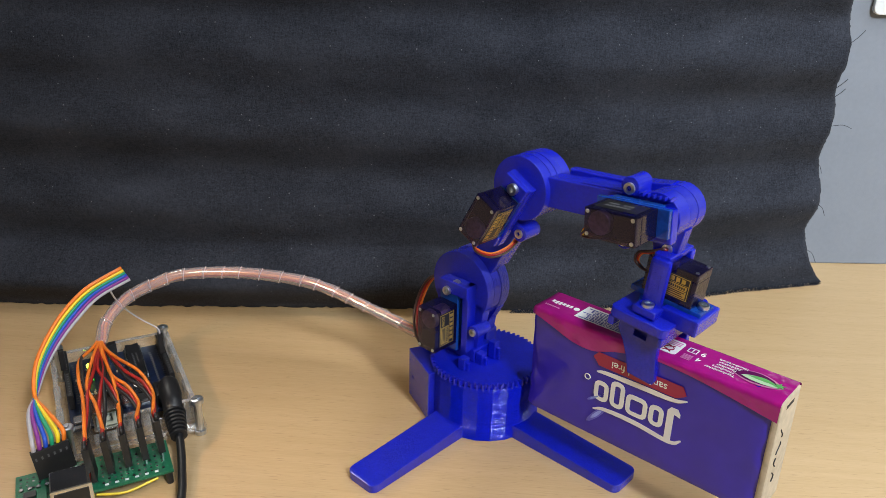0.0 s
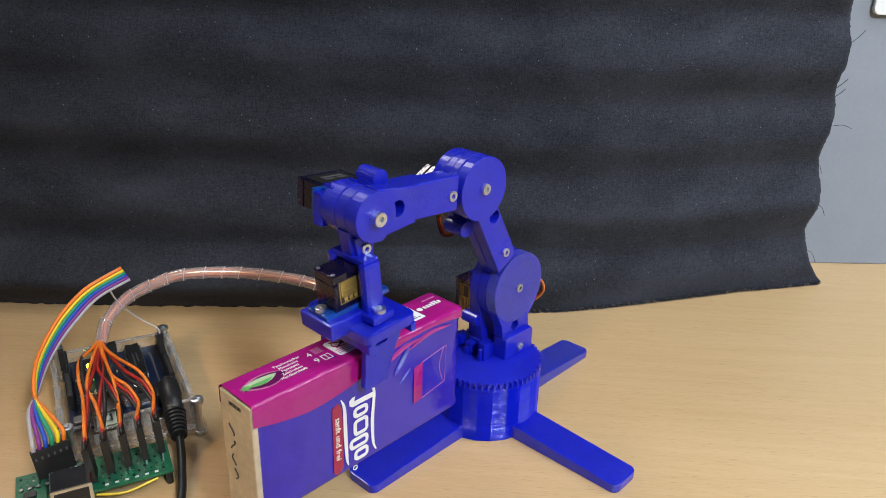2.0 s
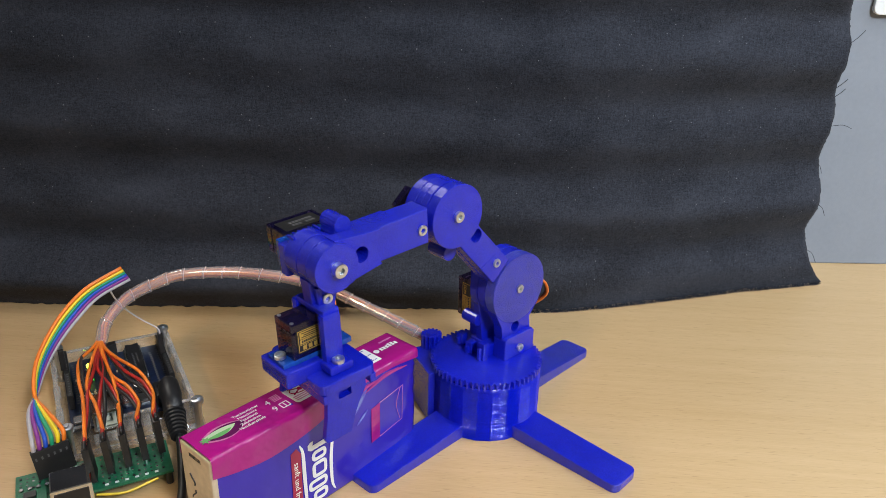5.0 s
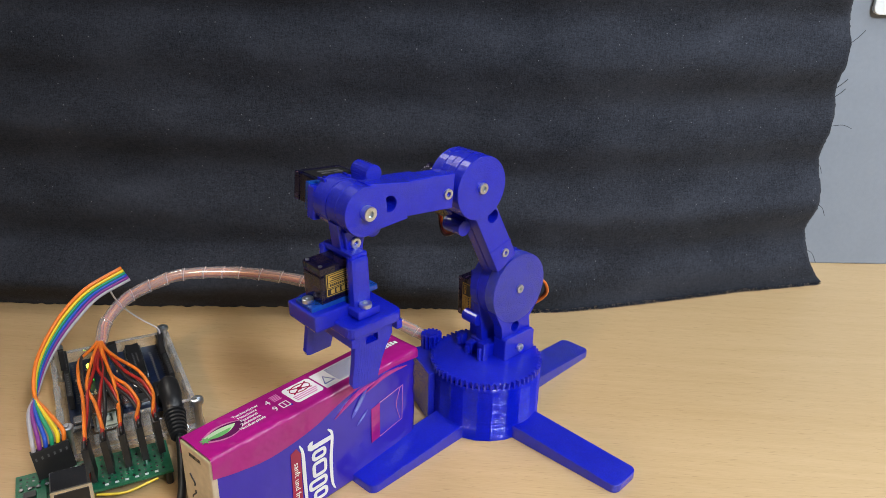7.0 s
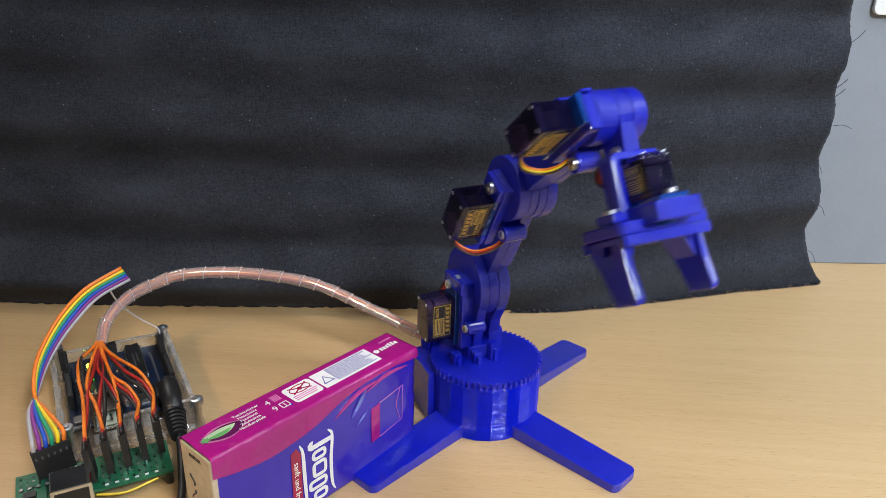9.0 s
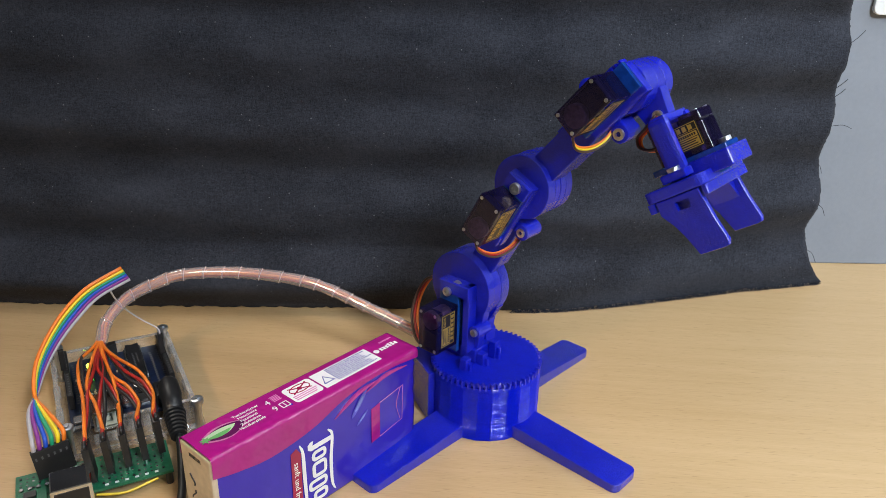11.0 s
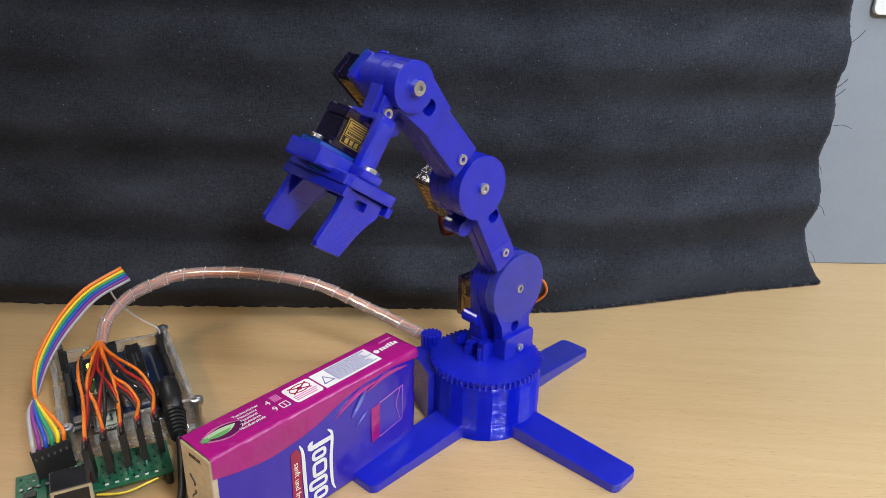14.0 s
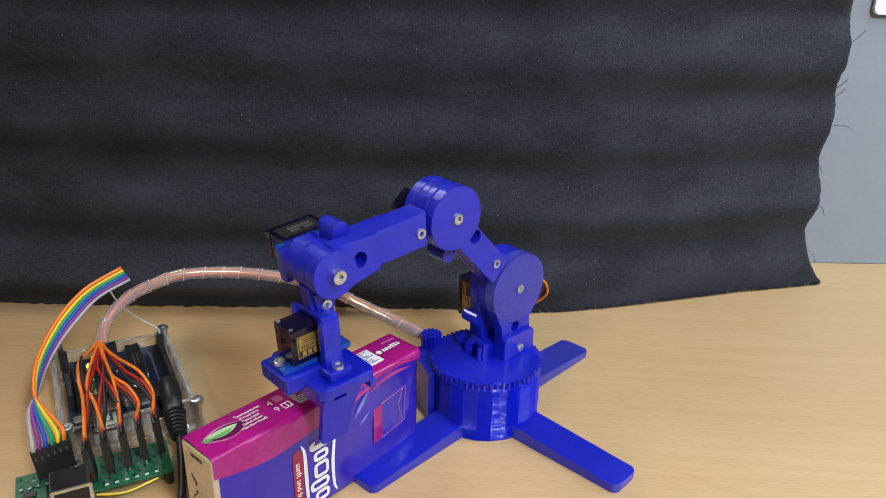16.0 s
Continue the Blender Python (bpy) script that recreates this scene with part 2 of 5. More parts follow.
WHITE = node_mat("white_print", (0.80, 0.80, 0.80), 0.4, grain=0.03, grain_scale=900)
VIOLET = node_mat("violet_film", (0.030, 0.016, 0.40), 0.16, grain=0.08, grain_scale=120, bump=0.5, bump_scale=70, relief=0.0012, Specular_IOR_Level=0.45, Coat_Weight=0.3, Coat_Roughness=0.07)
MAGENTA = node_mat("magenta_film", (0.36, 0.008, 0.185), 0.16, grain=0.06, grain_scale=120, bump=1.0, bump_scale=55, relief=0.003, Coat_Weight=0.25, Coat_Roughness=0.08)
CREAM = node_mat("folded_tissue", (0.52, 0.43, 0.31), 0.7, grain=0.16, grain_scale=300, bump=0.4, bump_scale=250)


# ---- mesh helpers (millimetres in, metres out) ----
def finish(bm, smooth=False):
    bmesh.ops.recalc_face_normals(bm, faces=bm.faces)
    for f in bm.faces:
        f.smooth = smooth
    return bm


def bm_box(x0, x1, y0, y1, z0, z1, bevel=0.4, bm=None):
    bm = bm or bmesh.new()
    tmp = bmesh.new()
    bmesh.ops.create_cube(tmp, size=1.0)
    for v in tmp.verts:
        v.co = Vector((x0 + (v.co.x + 0.5) * (x1 - x0), y0 + (v.co.y + 0.5) * (y1 - y0), z0 + (v.co.z + 0.5) * (z1 - z0))) * MM
    if bevel:
        bmesh.ops.bevel(tmp, geom=list(tmp.edges), offset=bevel * MM, segments=2, profile=0.6, affect="EDGES")
    return absorb(bm, tmp)


def absorb(bm, tmp, m=None):
    if m is not None:
        tmp.transform(m)
    me = bpy.data.meshes.new("tmp")
    tmp.to_mesh(me)
    tmp.free()
    bm.from_mesh(me)
    bpy.data.meshes.remove(me)
    return bm


def bm_prism(outline, lo, hi, axis="z", bevel=0.4, bm=None):
    """Extrude an outline (list of 2D points in mm). axis z: (x, y); axis y: (x, z)."""
    bm = bm or bmesh.new()
    tmp = bmesh.new()
    place = (lambda a, b, c: (a, b, c)) if axis == "z" else (lambda a, b, c: (a, c, b)) if axis == "y" else (lambda a, b, c: (c, a, b))
    low = [tmp.verts.new(Vector(place(a, b, lo)) * MM) for a, b in outline]
    high = [tmp.verts.new(Vector(place(a, b, hi)) * MM) for a, b in outline]
    ends = [tmp.faces.new(low), tmp.faces.new(high)]
    n = len(outline)
    for i in range(n):
        tmp.faces.new((low[i], low[(i + 1) % n], high[(i + 1) % n], high[i]))
    bmesh.ops.recalc_face_normals(tmp, faces=tmp.faces)
    if bevel:
        rim = [e for f in ends for e in f.edges]
        bmesh.ops.bevel(tmp, geom=rim, offset=bevel * MM, segments=2, profile=0.6, affect="EDGES")
    return absorb(bm, tmp)


def circle(cx, cy, r, n=28, start=0.0, turn=360.0):
    full = turn >= 360
    return [(cx + r * math.cos(radians(start + turn * i / (n if full else n - 1))), cy + r * math.sin(radians(start + turn * i / (n if full else n - 1)))) for i in range(n)]


def bm_disc(cx, cz, r, y0, y1, n=28, bevel=0.35, bm=None):
    """A cylinder along the y axis."""
    return bm_prism(circle(cx, cz, r, n), y0, y1, "y", bevel, bm)


def rounded(x0, x1, y0, y1, r, n=5):
    pts = []
    for cx, cy, s in ((x1 - r, y1 - r, 0), (x0 + r, y1 - r, 90), (x0 + r, y0 + r, 180), (x1 - r, y0 + r, 270)):
        pts += circle(cx, cy, r, n, s, 90)
    return pts


def bm_tube(points, radius, sides=8, bm=None, closed_ends=True):
    """A round tube along points (mm); radius a number or one per point."""
    bm = bm or bmesh.new()
    pts = [Vector(q) for q in points]
    radii = radius if isinstance(radius, (list, tuple)) else [radius] * len(pts)
    rings, side = [], None
    for i, q in enumerate(pts):
        d = (pts[min(i + 1, len(pts) - 1)] - pts[max(i - 1, 0)]).normalized()
        if side is None:
            side = d.orthogonal().normalized()
        side = (side - d * side.dot(d)).normalized()
        other = d.cross(side)
        rings.append([bm.verts.new((q + (side * math.cos(2 * math.pi * k / sides) + other * math.sin(2 * math.pi * k / sides)) * radii[i]) * MM) for k in range(sides)])
    for a, b in zip(rings, rings[1:]):
        for k in range(sides):
            bm.faces.new((a[k], a[(k + 1) % sides], b[(k + 1) % sides], b[k]))
    if closed_ends:
        bm.faces.new(rings[0][::-1])
        bm.faces.new(rings[-1])
    return bm


def spline(points, steps=8):
    """A smooth line through the points (Catmull-Rom)."""
    pts = [Vector(q) for q in points]
    pts = [2 * pts[0] - pts[1], *pts, 2 * pts[-1] - pts[-2]]
    out = []
    for a, b, c, d in zip(pts, pts[1:], pts[2:], pts[3:]):
        for i in range(steps):
            t = i / steps
            out.append(0.5 * (2 * b + (c - a) * t + (2 * a - 5 * b + 4 * c - d) * t * t + (3 * b - a - 3 * c + d) * t ** 3))
    return out + [pts[-2]]


def mesh_object(name, bm, material, smooth=False):
    finish(bm, smooth)
    me = bpy.data.meshes.new(name)
    bm.to_mesh(me)
    bm.free()
    me.materials.append(material)
    return new(name, me)


def part(name, bm, material, parent, label="", m=None, smooth=False):
    ob = mesh_object(name, bm, material, smooth)
    ob.parent = parent
    if m is not None:
        ob.matrix_basis = m
    return tagged(ob, label)


def thing(name, label, category, m=None, group="", kind=""):
    ob = new(name)
    ob.empty_display_size = 0.01
    if m is not None:
        ob.matrix_basis = m
    return tagged(ob, label, category, group, kind)


def mpose(x, y, z, rx=0, ry=0, rz=0):
    return pose(x * MM, y * MM, z * MM, rx, ry, rz)


def cut(bm, tool):
    """The first solid less the second."""
    obs = []
    for b in (bm, tool):
        bmesh.ops.recalc_face_normals(b, faces=b.faces)
        me = bpy.data.meshes.new("tmp")
        b.to_mesh(me)
        b.free()
        obs.append(new("tmp", me))
    mod = obs[0].modifiers.new("cut", "BOOLEAN")
    mod.operation, mod.object, mod.solver = "DIFFERENCE", obs[1], "EXACT"
    mod.use_self = True
    made = bpy.data.meshes.new_from_object(obs[0].evaluated_get(bpy.context.evaluated_depsgraph_get()))
    out = bmesh.new()
    out.from_mesh(made)
    for ob in obs:
        bpy.data.objects.remove(ob)
    bpy.data.meshes.remove(made)
    return out


def bm_text(words, size, m):
    """Flat lettering in the built-in font, in the plane of m."""
    data = bpy.data.curves.new("words", "FONT")
    data.body, data.size, data.align_x, data.align_y, data.extrude = words, size * MM, "CENTER", "CENTER", 0.00004
    data.resolution_u = 3
    ob = new("tmp", data)
    made = bpy.data.meshes.new_from_object(ob.evaluated_get(bpy.context.evaluated_depsgraph_get()))
    bpy.data.objects.remove(ob)
    bm = bmesh.new()
    bm.from_mesh(made)
    bpy.data.meshes.remove(made)
    bm.transform(m)
    return bm


def flat(outline, m, thick=0.12):
    """A thin printed patch: outline in mm in the plane of m."""
    bm = bm_prism(outline, 0, thick, "z", 0)
    bm.transform(m)
    return bm


def bars(rows, m, thick=0.1):
    """Rows of print too small to read: (x0, x1, y0, y1) in mm in the plane of m."""
    bm = bmesh.new()
    for x0, x1, y0, y1 in rows:
        bm_prism([(x0, y0), (x1, y0), (x1, y1), (x0, y1)], 0, thick, "z", 0, bm)
    bm.transform(m)
    return bm


# ---- the room ----
def wall_slab(name, label, x0, x1, y0, y1, z0, z1, material, m=None):
    ob = mesh_object(name, bm_box(x0, x1, y0, y1, z0, z1, 0), material)
    if m is not None:
        ob.matrix_basis = m
    return tagged(ob, label, "wall", kind="structure")


def build_room():
    tagged(mesh_object("partition_wall", bm_box(-900, 1100, 0, 30, 0.2, 250, 1), WALL), "light grey painted partition panel behind the table", "partition", kind="structure").matrix_basis = mpose(0, 204.5, 0, 0, 0, 5.5)
    # walls and ceiling out of view, assumed; their dark plaster limits bounced light
    wall_slab("wall_north", "unseen plain plaster wall, darkened to cut bounced light", -1700, 2100, 1800, 1900, -750, 1800, PLASTER)
    wall_slab("wall_south", "unseen plain plaster wall, darkened to cut bounced light", -1600, 2000, -2600, -2500, -750, 1800, PLASTER)
    wall_slab("wall_west", "unseen plain plaster wall, darkened to cut bounced light", -1700, -1600, -2600, 1800, -750, 1800, PLASTER)
    wall_slab("wall_east", "unseen plain plaster wall, darkened to cut bounced light", 2000, 2100, -2600, 1800, -750, 1800, PLASTER)
    tagged(mesh_object("floor", bm_box(-1700, 2100, -2600, 1900, -800, -750, 0), LINO), "grey linoleum floor under the table", "floor", kind="structure")
    tagged(mesh_object("ceiling", bm_box(-1700, 2100, -2600, 1900, 1800, 1850, 0), PLASTER), "unseen plain plaster ceiling, darkened to cut bounced light", "ceiling", kind="structure")


def build_table():
    t = thing("table", "light beech laminate table with a bare top", "table")
    bm = bm_prism([(-900, -900), (1000, -900), (1000, 345), (-900, 163)], -28, 0, "z", 1.0)
    part("tabletop", bm, WOOD, t, "beech laminate tabletop with fine grain")
    for x, y in ((-850, -850), (950, -850), (950, 280), (-850, 110)):
        part("leg", bm_box(x - 22, x + 22, y - 22, y + 22, -750, -28, 1), STEEL, t)


def along(pts, x):
    """Smooth value at x of a line given by (x, value) points."""
    if x <= pts[0][0]:
        (a, va), (b, vb) = pts[0], pts[1]
        return va + (vb - va) * (x - a) / (b - a)
    for i, ((a, va), (b, vb)) in enumerate(zip(pts, pts[1:])):
        if x <= b:
            p0, p3 = pts[max(i - 1, 0)], pts[min(i + 2, len(pts) - 1)]
            s, h = (x - a) / (b - a), b - a
            ma, mb = (vb - p0[1]) / (b - p0[0]) * h, (p3[1] - va) / (p3[0] - a) * h
            return va * (1 + 2 * s) * (1 - s) ** 2 + ma * s * (1 - s) ** 2 + vb * s * s * (3 - 2 * s) + mb * s * s * (s - 1)
    return pts[-1][1]


FOOT = ((-430, 75), (-328, 83), (-215, 92), (-139, 101), (-55, 109), (20, 116), (53, 122), (93, 135), (135, 151), (179, 168), (224, 183), (260, 196))
EDGE = ((0, 251), (3, 247), (18, 236), (36, 230), (47, 227.5), (60, 229.5), (75, 230), (91, 228), (104, 225.5), (123, 229), (135, 230), (150, 226), (163, 227), (176, 229.5), (190, 228), (205, 226), (400, 232))


def cloth_y(x, z):
    fold = 3.1 * math.sin(z * 0.128 + 0.0022 * x + 2.1) + 2.0 * math.sin(z * 0.071 - 0.004 * x + 0.4) + 3.2 * noise.noise((x * 0.0075, z * 0.032, 3.0)) + 0.5 * noise.noise((x * 0.03, z * 0.06, 8.0))
    fold += 0.7 * noise.noise((x * 0.05, z * 0.09, 5.0)) + 0.3 * noise.noise((x * 0.13, z * 0.2, 6.0))
    # the slack foot bellies out before it turns under, less towards the free edge
    slack = min(1.0, max(0.0, (90.0 - x) / 110.0))
    belly = 14.0 * slack * slack * (3 - 2 * slack) * math.sin(math.pi * min(z, 46.0) / 46.0) ** 1.3
    return along(FOOT, x) + fold * min(1.0, z / 25.0) + 0.02 * z - belly


def build_cloth():
    t = thing("backdrop_cloth", "black cotton cloth hung against the wall with a frayed lower edge", "cloth")
    bm = bmesh.new()
    nx, nz, rows = 240, 130, []
    rng = random.Random(4)
    for j in range(nz + 1):
        z = 0.8 + 238.0 * (j / nz) ** 1.1
        right = along(EDGE, z)
        row = []
        for i in range(nx + 1):
            x = -430 + (right + 430) * i / nx
            dz = rng.uniform(-0.5, 0.9) if j == 0 else 0.0
            row.append(bm.verts.new(Vector((x + (rng.uniform(-0.4, 0.4) if i == nx else 0), cloth_y(x, z), max(z + dz, 0.4))) * MM))
        rows.append(row)
    for a, b in zip(rows, rows[1:]):
        for i in range(nx):
            bm.faces.new((a[i], a[i + 1], b[i + 1], b[i]))
    sheet = part("sheet", bm, CLOTH, t, smooth=True)
    mod = sheet.modifiers.new("thickness", "SOLIDIFY")
    mod.thickness = 0.0006
    # loose warp threads along the cut foot
    bm = bmesh.new()
    for k in range(1500):
        x = rng.uniform(16, 248)
        y, n = along(FOOT, x) - 0.4, rng.uniform(0.9, 2.9) + 1.6 * max(0.0, noise.noise((x * 0.12, 0.0, 9.0)))
        dx = rng.uniform(-2.4, 2.4)
        bm_tube([(x, y, rng.uniform(0.6, 2.5)), (x + dx * 0.5, y - n * 0.5, rng.uniform(0.4, 1.1)), (x + dx, y - n, 0.3)], 0.16, 3, bm)
    tagged(part("frayed_fringe", bm, CLOTH, t, "short loose black threads"), kind="stuff")
    # single threads that stand off the side edge
    for z, dx, dz in ((176, 8, 9), (146, 7, 7), (140, 6, 6), (121, 14, -1), (93, 4, -7), (66, 6, -8), (28, 9, -10), (20, -10, 14)):
        x = along(EDGE, z) - 1
        y = cloth_y(x, z)
        line = spline([(x, y, z), (x + dx * 0.55, y - 0.6, z + dz * 0.4 + abs(dx) * 0.12), (x + dx, y - 0.4, z + dz)], 5)
        part("loose_thread", bm_tube(line, 0.22, 4), CLOTH, t)
    return t


def build_wall_plate():
    """White plastic plate on the wall, only its lower corner near."""
    bm = bm_prism(rounded(0, 86, 0, 54, 5), 3.5, 7, "y", 0.8)
    tagged(mesh_object("wall_socket_plate", bm, PLATE), "white rounded plastic plate on the grey wall", "wall plate").matrix_basis = mpose(256, 203.5 + 0.0963 * 256 - 7, 191.5, 0, 0, 5.5)


# ---- robot arm ----
A0, ZS, L1, L2 = -12.8, 72.0, 69.9, 67.3


def servo(parent, m, gold=-1, print_dark=True):
    """Micro servo: case 22.7 x 12.2, shaft along +y, back of the case at y = 0, long side along x. gold: the side (z) with the gilt sticker."""
    case = bm_box(-11.4, 11.4, 0, 4.2, -6.1, 6.1, 0.6)
    bm_box(-11.3, 11.3, 4.3, 15.9, -6.0, 6.0, 0.4, case)
    part("servo_case", case, SERVO, parent, "smoky translucent micro servo case", m)
    part("servo_motor", bm_disc(-5.4, 0, 4.9, 1.2, 13.4, 18, 0.5), MOTOR, parent, "metal motor can inside the case", m)
    inner = bm_box(1.0, 10.2, 1.4, 4.4, -4.6, 4.6, 0.3)
    bm_box(2.0, 8.6, 4.6, 12.0, -3.4, 3.4, 0.5, inner)
    part("servo_inside", inner, BLACK, parent, "dark circuit and sensor inside the case", m)
    top = bm_box(-16.1, 16.1, 15.9, 18.4, -6.0, 6.0, 0.4)
    bm_box(-11.3, 11.3, 18.4, 22.4, -6.0, 6.0, 0.5, top)
    bm_disc(5.9, 0, 5.6, 22.4, 26.0, 20, 0.3, top)
    part("servo_top", top, SERVO_TOP, parent, "clear blue servo top with mounting lugs", m)
    for x, z in ((-9.9, -4.6), (9.9, -4.6), (-9.9, 4.6), (9.9, 4.6)):
        part("case_screw", bm_disc(x, z, 0.85, -0.25, 0.3, 10, 0.1), STEEL, parent, "", m)
    for side in (-1, 1):
        face = m @ mpose(0, 8.4, side * 6.08) @ pose(0, 0, 0, 0 if side > 0 else 180, 0, 0)
        if gold and side != gold and not print_dark:
            continue
        part("sticker", flat(rounded(-9.2, 9.2, -5.2, 5.2, 0.5, 3), face, 0.1), STICKER, parent, "black servo sticker")
        up = face @ mpose(0, 0, 0.1)
        if side == gold or gold == 0:
            rows = [(-8.7, 8.7, 4.5, 4.75), (-8.7, 8.7, -4.75, -4.5), (-8.7, -8.45, -4.5, 4.5), (8.45, 8.7, -4.5, 4.5), (-8.4, 8.4, 1.55, 1.75), (-1.6, 7.9, -4.1, -1.0), (-1.6, 7.9, -0.7, 1.2)]
            rows += [(-7.4 + 2.5 * i, -5.7 + 2.5 * i, 2.2, 4.1) for i in range(6)] + [(-7.4 + 2.5 * i, -6.9 + 2.5 * i, 2.0, 4.2) for i in range(6)]
            part("gilt_print", bars(rows, up, 0.06), GOLD, parent, "gold print and panel on the sticker")
            part("gilt_print", bm_text("SG90", 2.5, up @ mpose(-5.0, -2.9, 0.08)), GOLD, parent)
            over = up @ mpose(0, 0, 0.07)
            part("panel_print", bars([(-1.1 + 0.95 * i, -0.45 + 0.95 * i, -0.3, 0.75) for i in range(9)] + [(-1.0, 7.2, -1.9, -1.5), (-1.0, 6.2, -2.7, -2.3), (-1.0, 7.0, -3.6, -3.2)], over, 0.05), STICKER, parent)
        else:
            rows = [(-6.4 + 1.6 * i, -5.3 + 1.6 * i, y, y + 1.7) for i in range(7) for y in (-2.2, 0.6) if not (i == 3 and y > 0)]
            part("grey_print", bars(rows, up, 0.06), GREYPRINT, parent)


def screw(parent, x, y, z, side=1, r=2.3, h=1.7):
    """Socket-head screw on a face normal to y; axis 'x' faces are reached with screw_on."""
    screw_on(parent, mpose(x, y, z, -90 * side, 0, 0), r, h)


def screw_on(parent, m, r=2.3, h=1.7):
    bm = bm_prism(circle(0, 0, r, 20), -0.2, h, "z", 0.3)
    tool = bm_prism(circle(0, 0, r * 0.52, 6), h - 1.1, h + 1, "z", 0)
    bm = cut(bm, tool)
    bm.transform(m)
    part("screw", bm, STEEL, parent, "bright socket-head screw")


def wires(parent, name, line, gap, colours, r=0.55):
    """Parallel thin leads along a line, side by side."""
    for k, c in enumerate(colours):
        off = Vector(gap) * (k - (len(colours) - 1) / 2)
        part(name, bm_tube([q + off for q in spline(line, 6)], r, 7), c, parent, "", smooth=True)


def bm_layered(r, sides, start, z0, z1, layer):
    """An upright faceted cylinder with the fine ridges of its printed layers."""
    bm = bmesh.new()
    rings = []
    count = int(round((z1 - z0) / layer))
    rng = random.Random(2)
    for i in range(count):
        o, depth = rng.uniform(-0.2, 0.2), rng.uniform(0.7, 1.2) * layer * 0.55
        for f, d in ((0.0, -1.0), (0.25, -0.25), (0.5, 0.0), (0.75, -0.25)):
            rings.append((z0 + (i + f + (o if 0 < f < 1 else 0) * 0.5) * layer, r + d * depth))
    rings.append((z1, r - 0.09))
    made = [[bm.verts.new(Vector((q * math.cos(radians(start + 360 * k / sides)), q * math.sin(radians(start + 360 * k / sides)), z / 1.0)) * MM) for k in range(sides)] for z, q in rings]
    for a, b in zip(made, made[1:]):
        for k in range(sides):
            bm.faces.new((a[k], a[(k + 1) % sides], b[(k + 1) % sides], b[k]))
    bm.faces.new(made[0][::-1])
    bm.faces.new(made[-1])
    return bm


def build_arm():
    arm = thing("robot_arm", "blue printed desktop robot arm with micro servos and gripper", "robot arm")
    # base
    base = part("base", bm_layered(29, 24, -81.0, 0.2, 31.0, 0.13), BLUE_LAYERS, arm, "round faceted blue printed base")
    for a in (-38.3, -129.0, 51.0):
        bm = bm_prism([(24, -9.4), *circle(84.5, -5.6, 3.8, 6, -90, 90), *circle(84.5, 5.6, 3.8, 6, 0, 90), (24, 9.4)], 0.0, 6.0, "z", 0.5)
        for v in bm.verts:
            if v.co.z > 0.003:
                v.co.z += (1.8 - 3.4 * (v.co.x / MM - 24) / 64) * MM
        part("foot", bm, BLUE_ROUGH if a > 0 else BLUE, base, "", mpose(0, 0, 0, 0, 0, a))
    bm = cut(bm_box(0, 28, 0, 30, 0, 29, 0.6), bm_disc(6, 14, 1.3, -1, 3, 12, 0))
    bm.transform(mpose(-42, 10, 0, 0, 0, -62))
    part("servo_housing", bm, BLUE, base, "blue box for the turning servo")
    pin = gear(5.6, 4.3, 14, 29.2, 37.4)
    bm_prism(circle(0, 0, 3.0, 14), 37.4, 38.2, "z", 0.3, pin)
    pin.transform(mpose(-30.2, 13.2, 0))
    part("pinion", pin, BLUE, base, "small blue drive gear")
    # turntable
    turn = part("turntable", gear(29.3, 27.4, 60, 30.4, 33.8), BLUE, arm, "blue printed gear turntable")
    br = bm_prism([(-23.5, 46), (-22.5, 53), (-29, 61), (-29, 66), (3, 66), (3, 61), (-1.5, 53), (-2.5, 46)], 2.6, 8.55, "y", 0.3)
    bm_prism([(-24.5, 33.8), (-2.5, 33.8), (-2.5, 45), (-4, 46.5), (-23, 46.5), (-24.5, 45)], 2.6, 11.0, "y", 0.6, br)
    br = cut(br, bm_disc(-11.6, 50.6, 3.0, 0, 12, 18, 0))
    part("shoulder_face", bm_disc(A0, ZS, 18.8, 2.6, 8.7, 30), BLUE_ROUGH, turn, "round textured blue face of the shoulder")
    part("shoulder_front", br, BLUE, turn, "blue shoulder bracket with a round face")
    bk = bm_disc(A0, ZS, 18.8, -8.2, -3.2, 30)
    bm_prism([(-22, 40), (0, 40), (4, 66), (-30, 66)], -8.2, -3.2, "y", 0.4, bk)
    bm_box(-22, 1, -11, 2.6, 33.8, 41, 0.6, bk)
    part("shoulder_back", bk, BLUE_FLAT, turn)
    pl = bm_box(-20.5, -1.5, -15.5, -12.6, 70.5, 77, 0.4)
    bm_box(-5.5, -1.5, -14.5, -8.2, 40, 77, 0.5, pl)
    bm_box(-20.5, -1.5, -12.6, -8.2, 68, 77, 0.5, pl)
    part("servo_bracket", pl, BLUE, turn)
    boss = bm_disc(2.2, 53.5, 3.4, -14, -4, 16)
    part("screw_boss", boss, BLUE, turn)
    for x, y in ((0.5, -18), (3.5, -8), (3.8, 1.5)):
        clip = bm_box(x - 2.2, x + 2.2, y - 2.2, y + 2.2, 33.6, 43.5 if y > 0 else 40.0, 0.5)
        bm_box(x - 2.2, x + 4.0, y - 0.9, y + 0.9, 33.6, 40.5 if y > 0 else 38.0, 0.4, clip)
        part("clip", clip, BLUE, turn)
    part("floor_screw_hole", bm_prism(circle(-19, 17, 2.0, 14), 33.7, 34.0, "z", 0.1), BLUE, turn)
    screw(turn, -13.2, 11.0, 38.6, 1, 2.2, 1.4)
    screw(turn, A0, 8.6, ZS, 1, 2.3, 1.2)
    screw(turn, 2.2, -14, 53.5, -1, 2.0, 1.2)
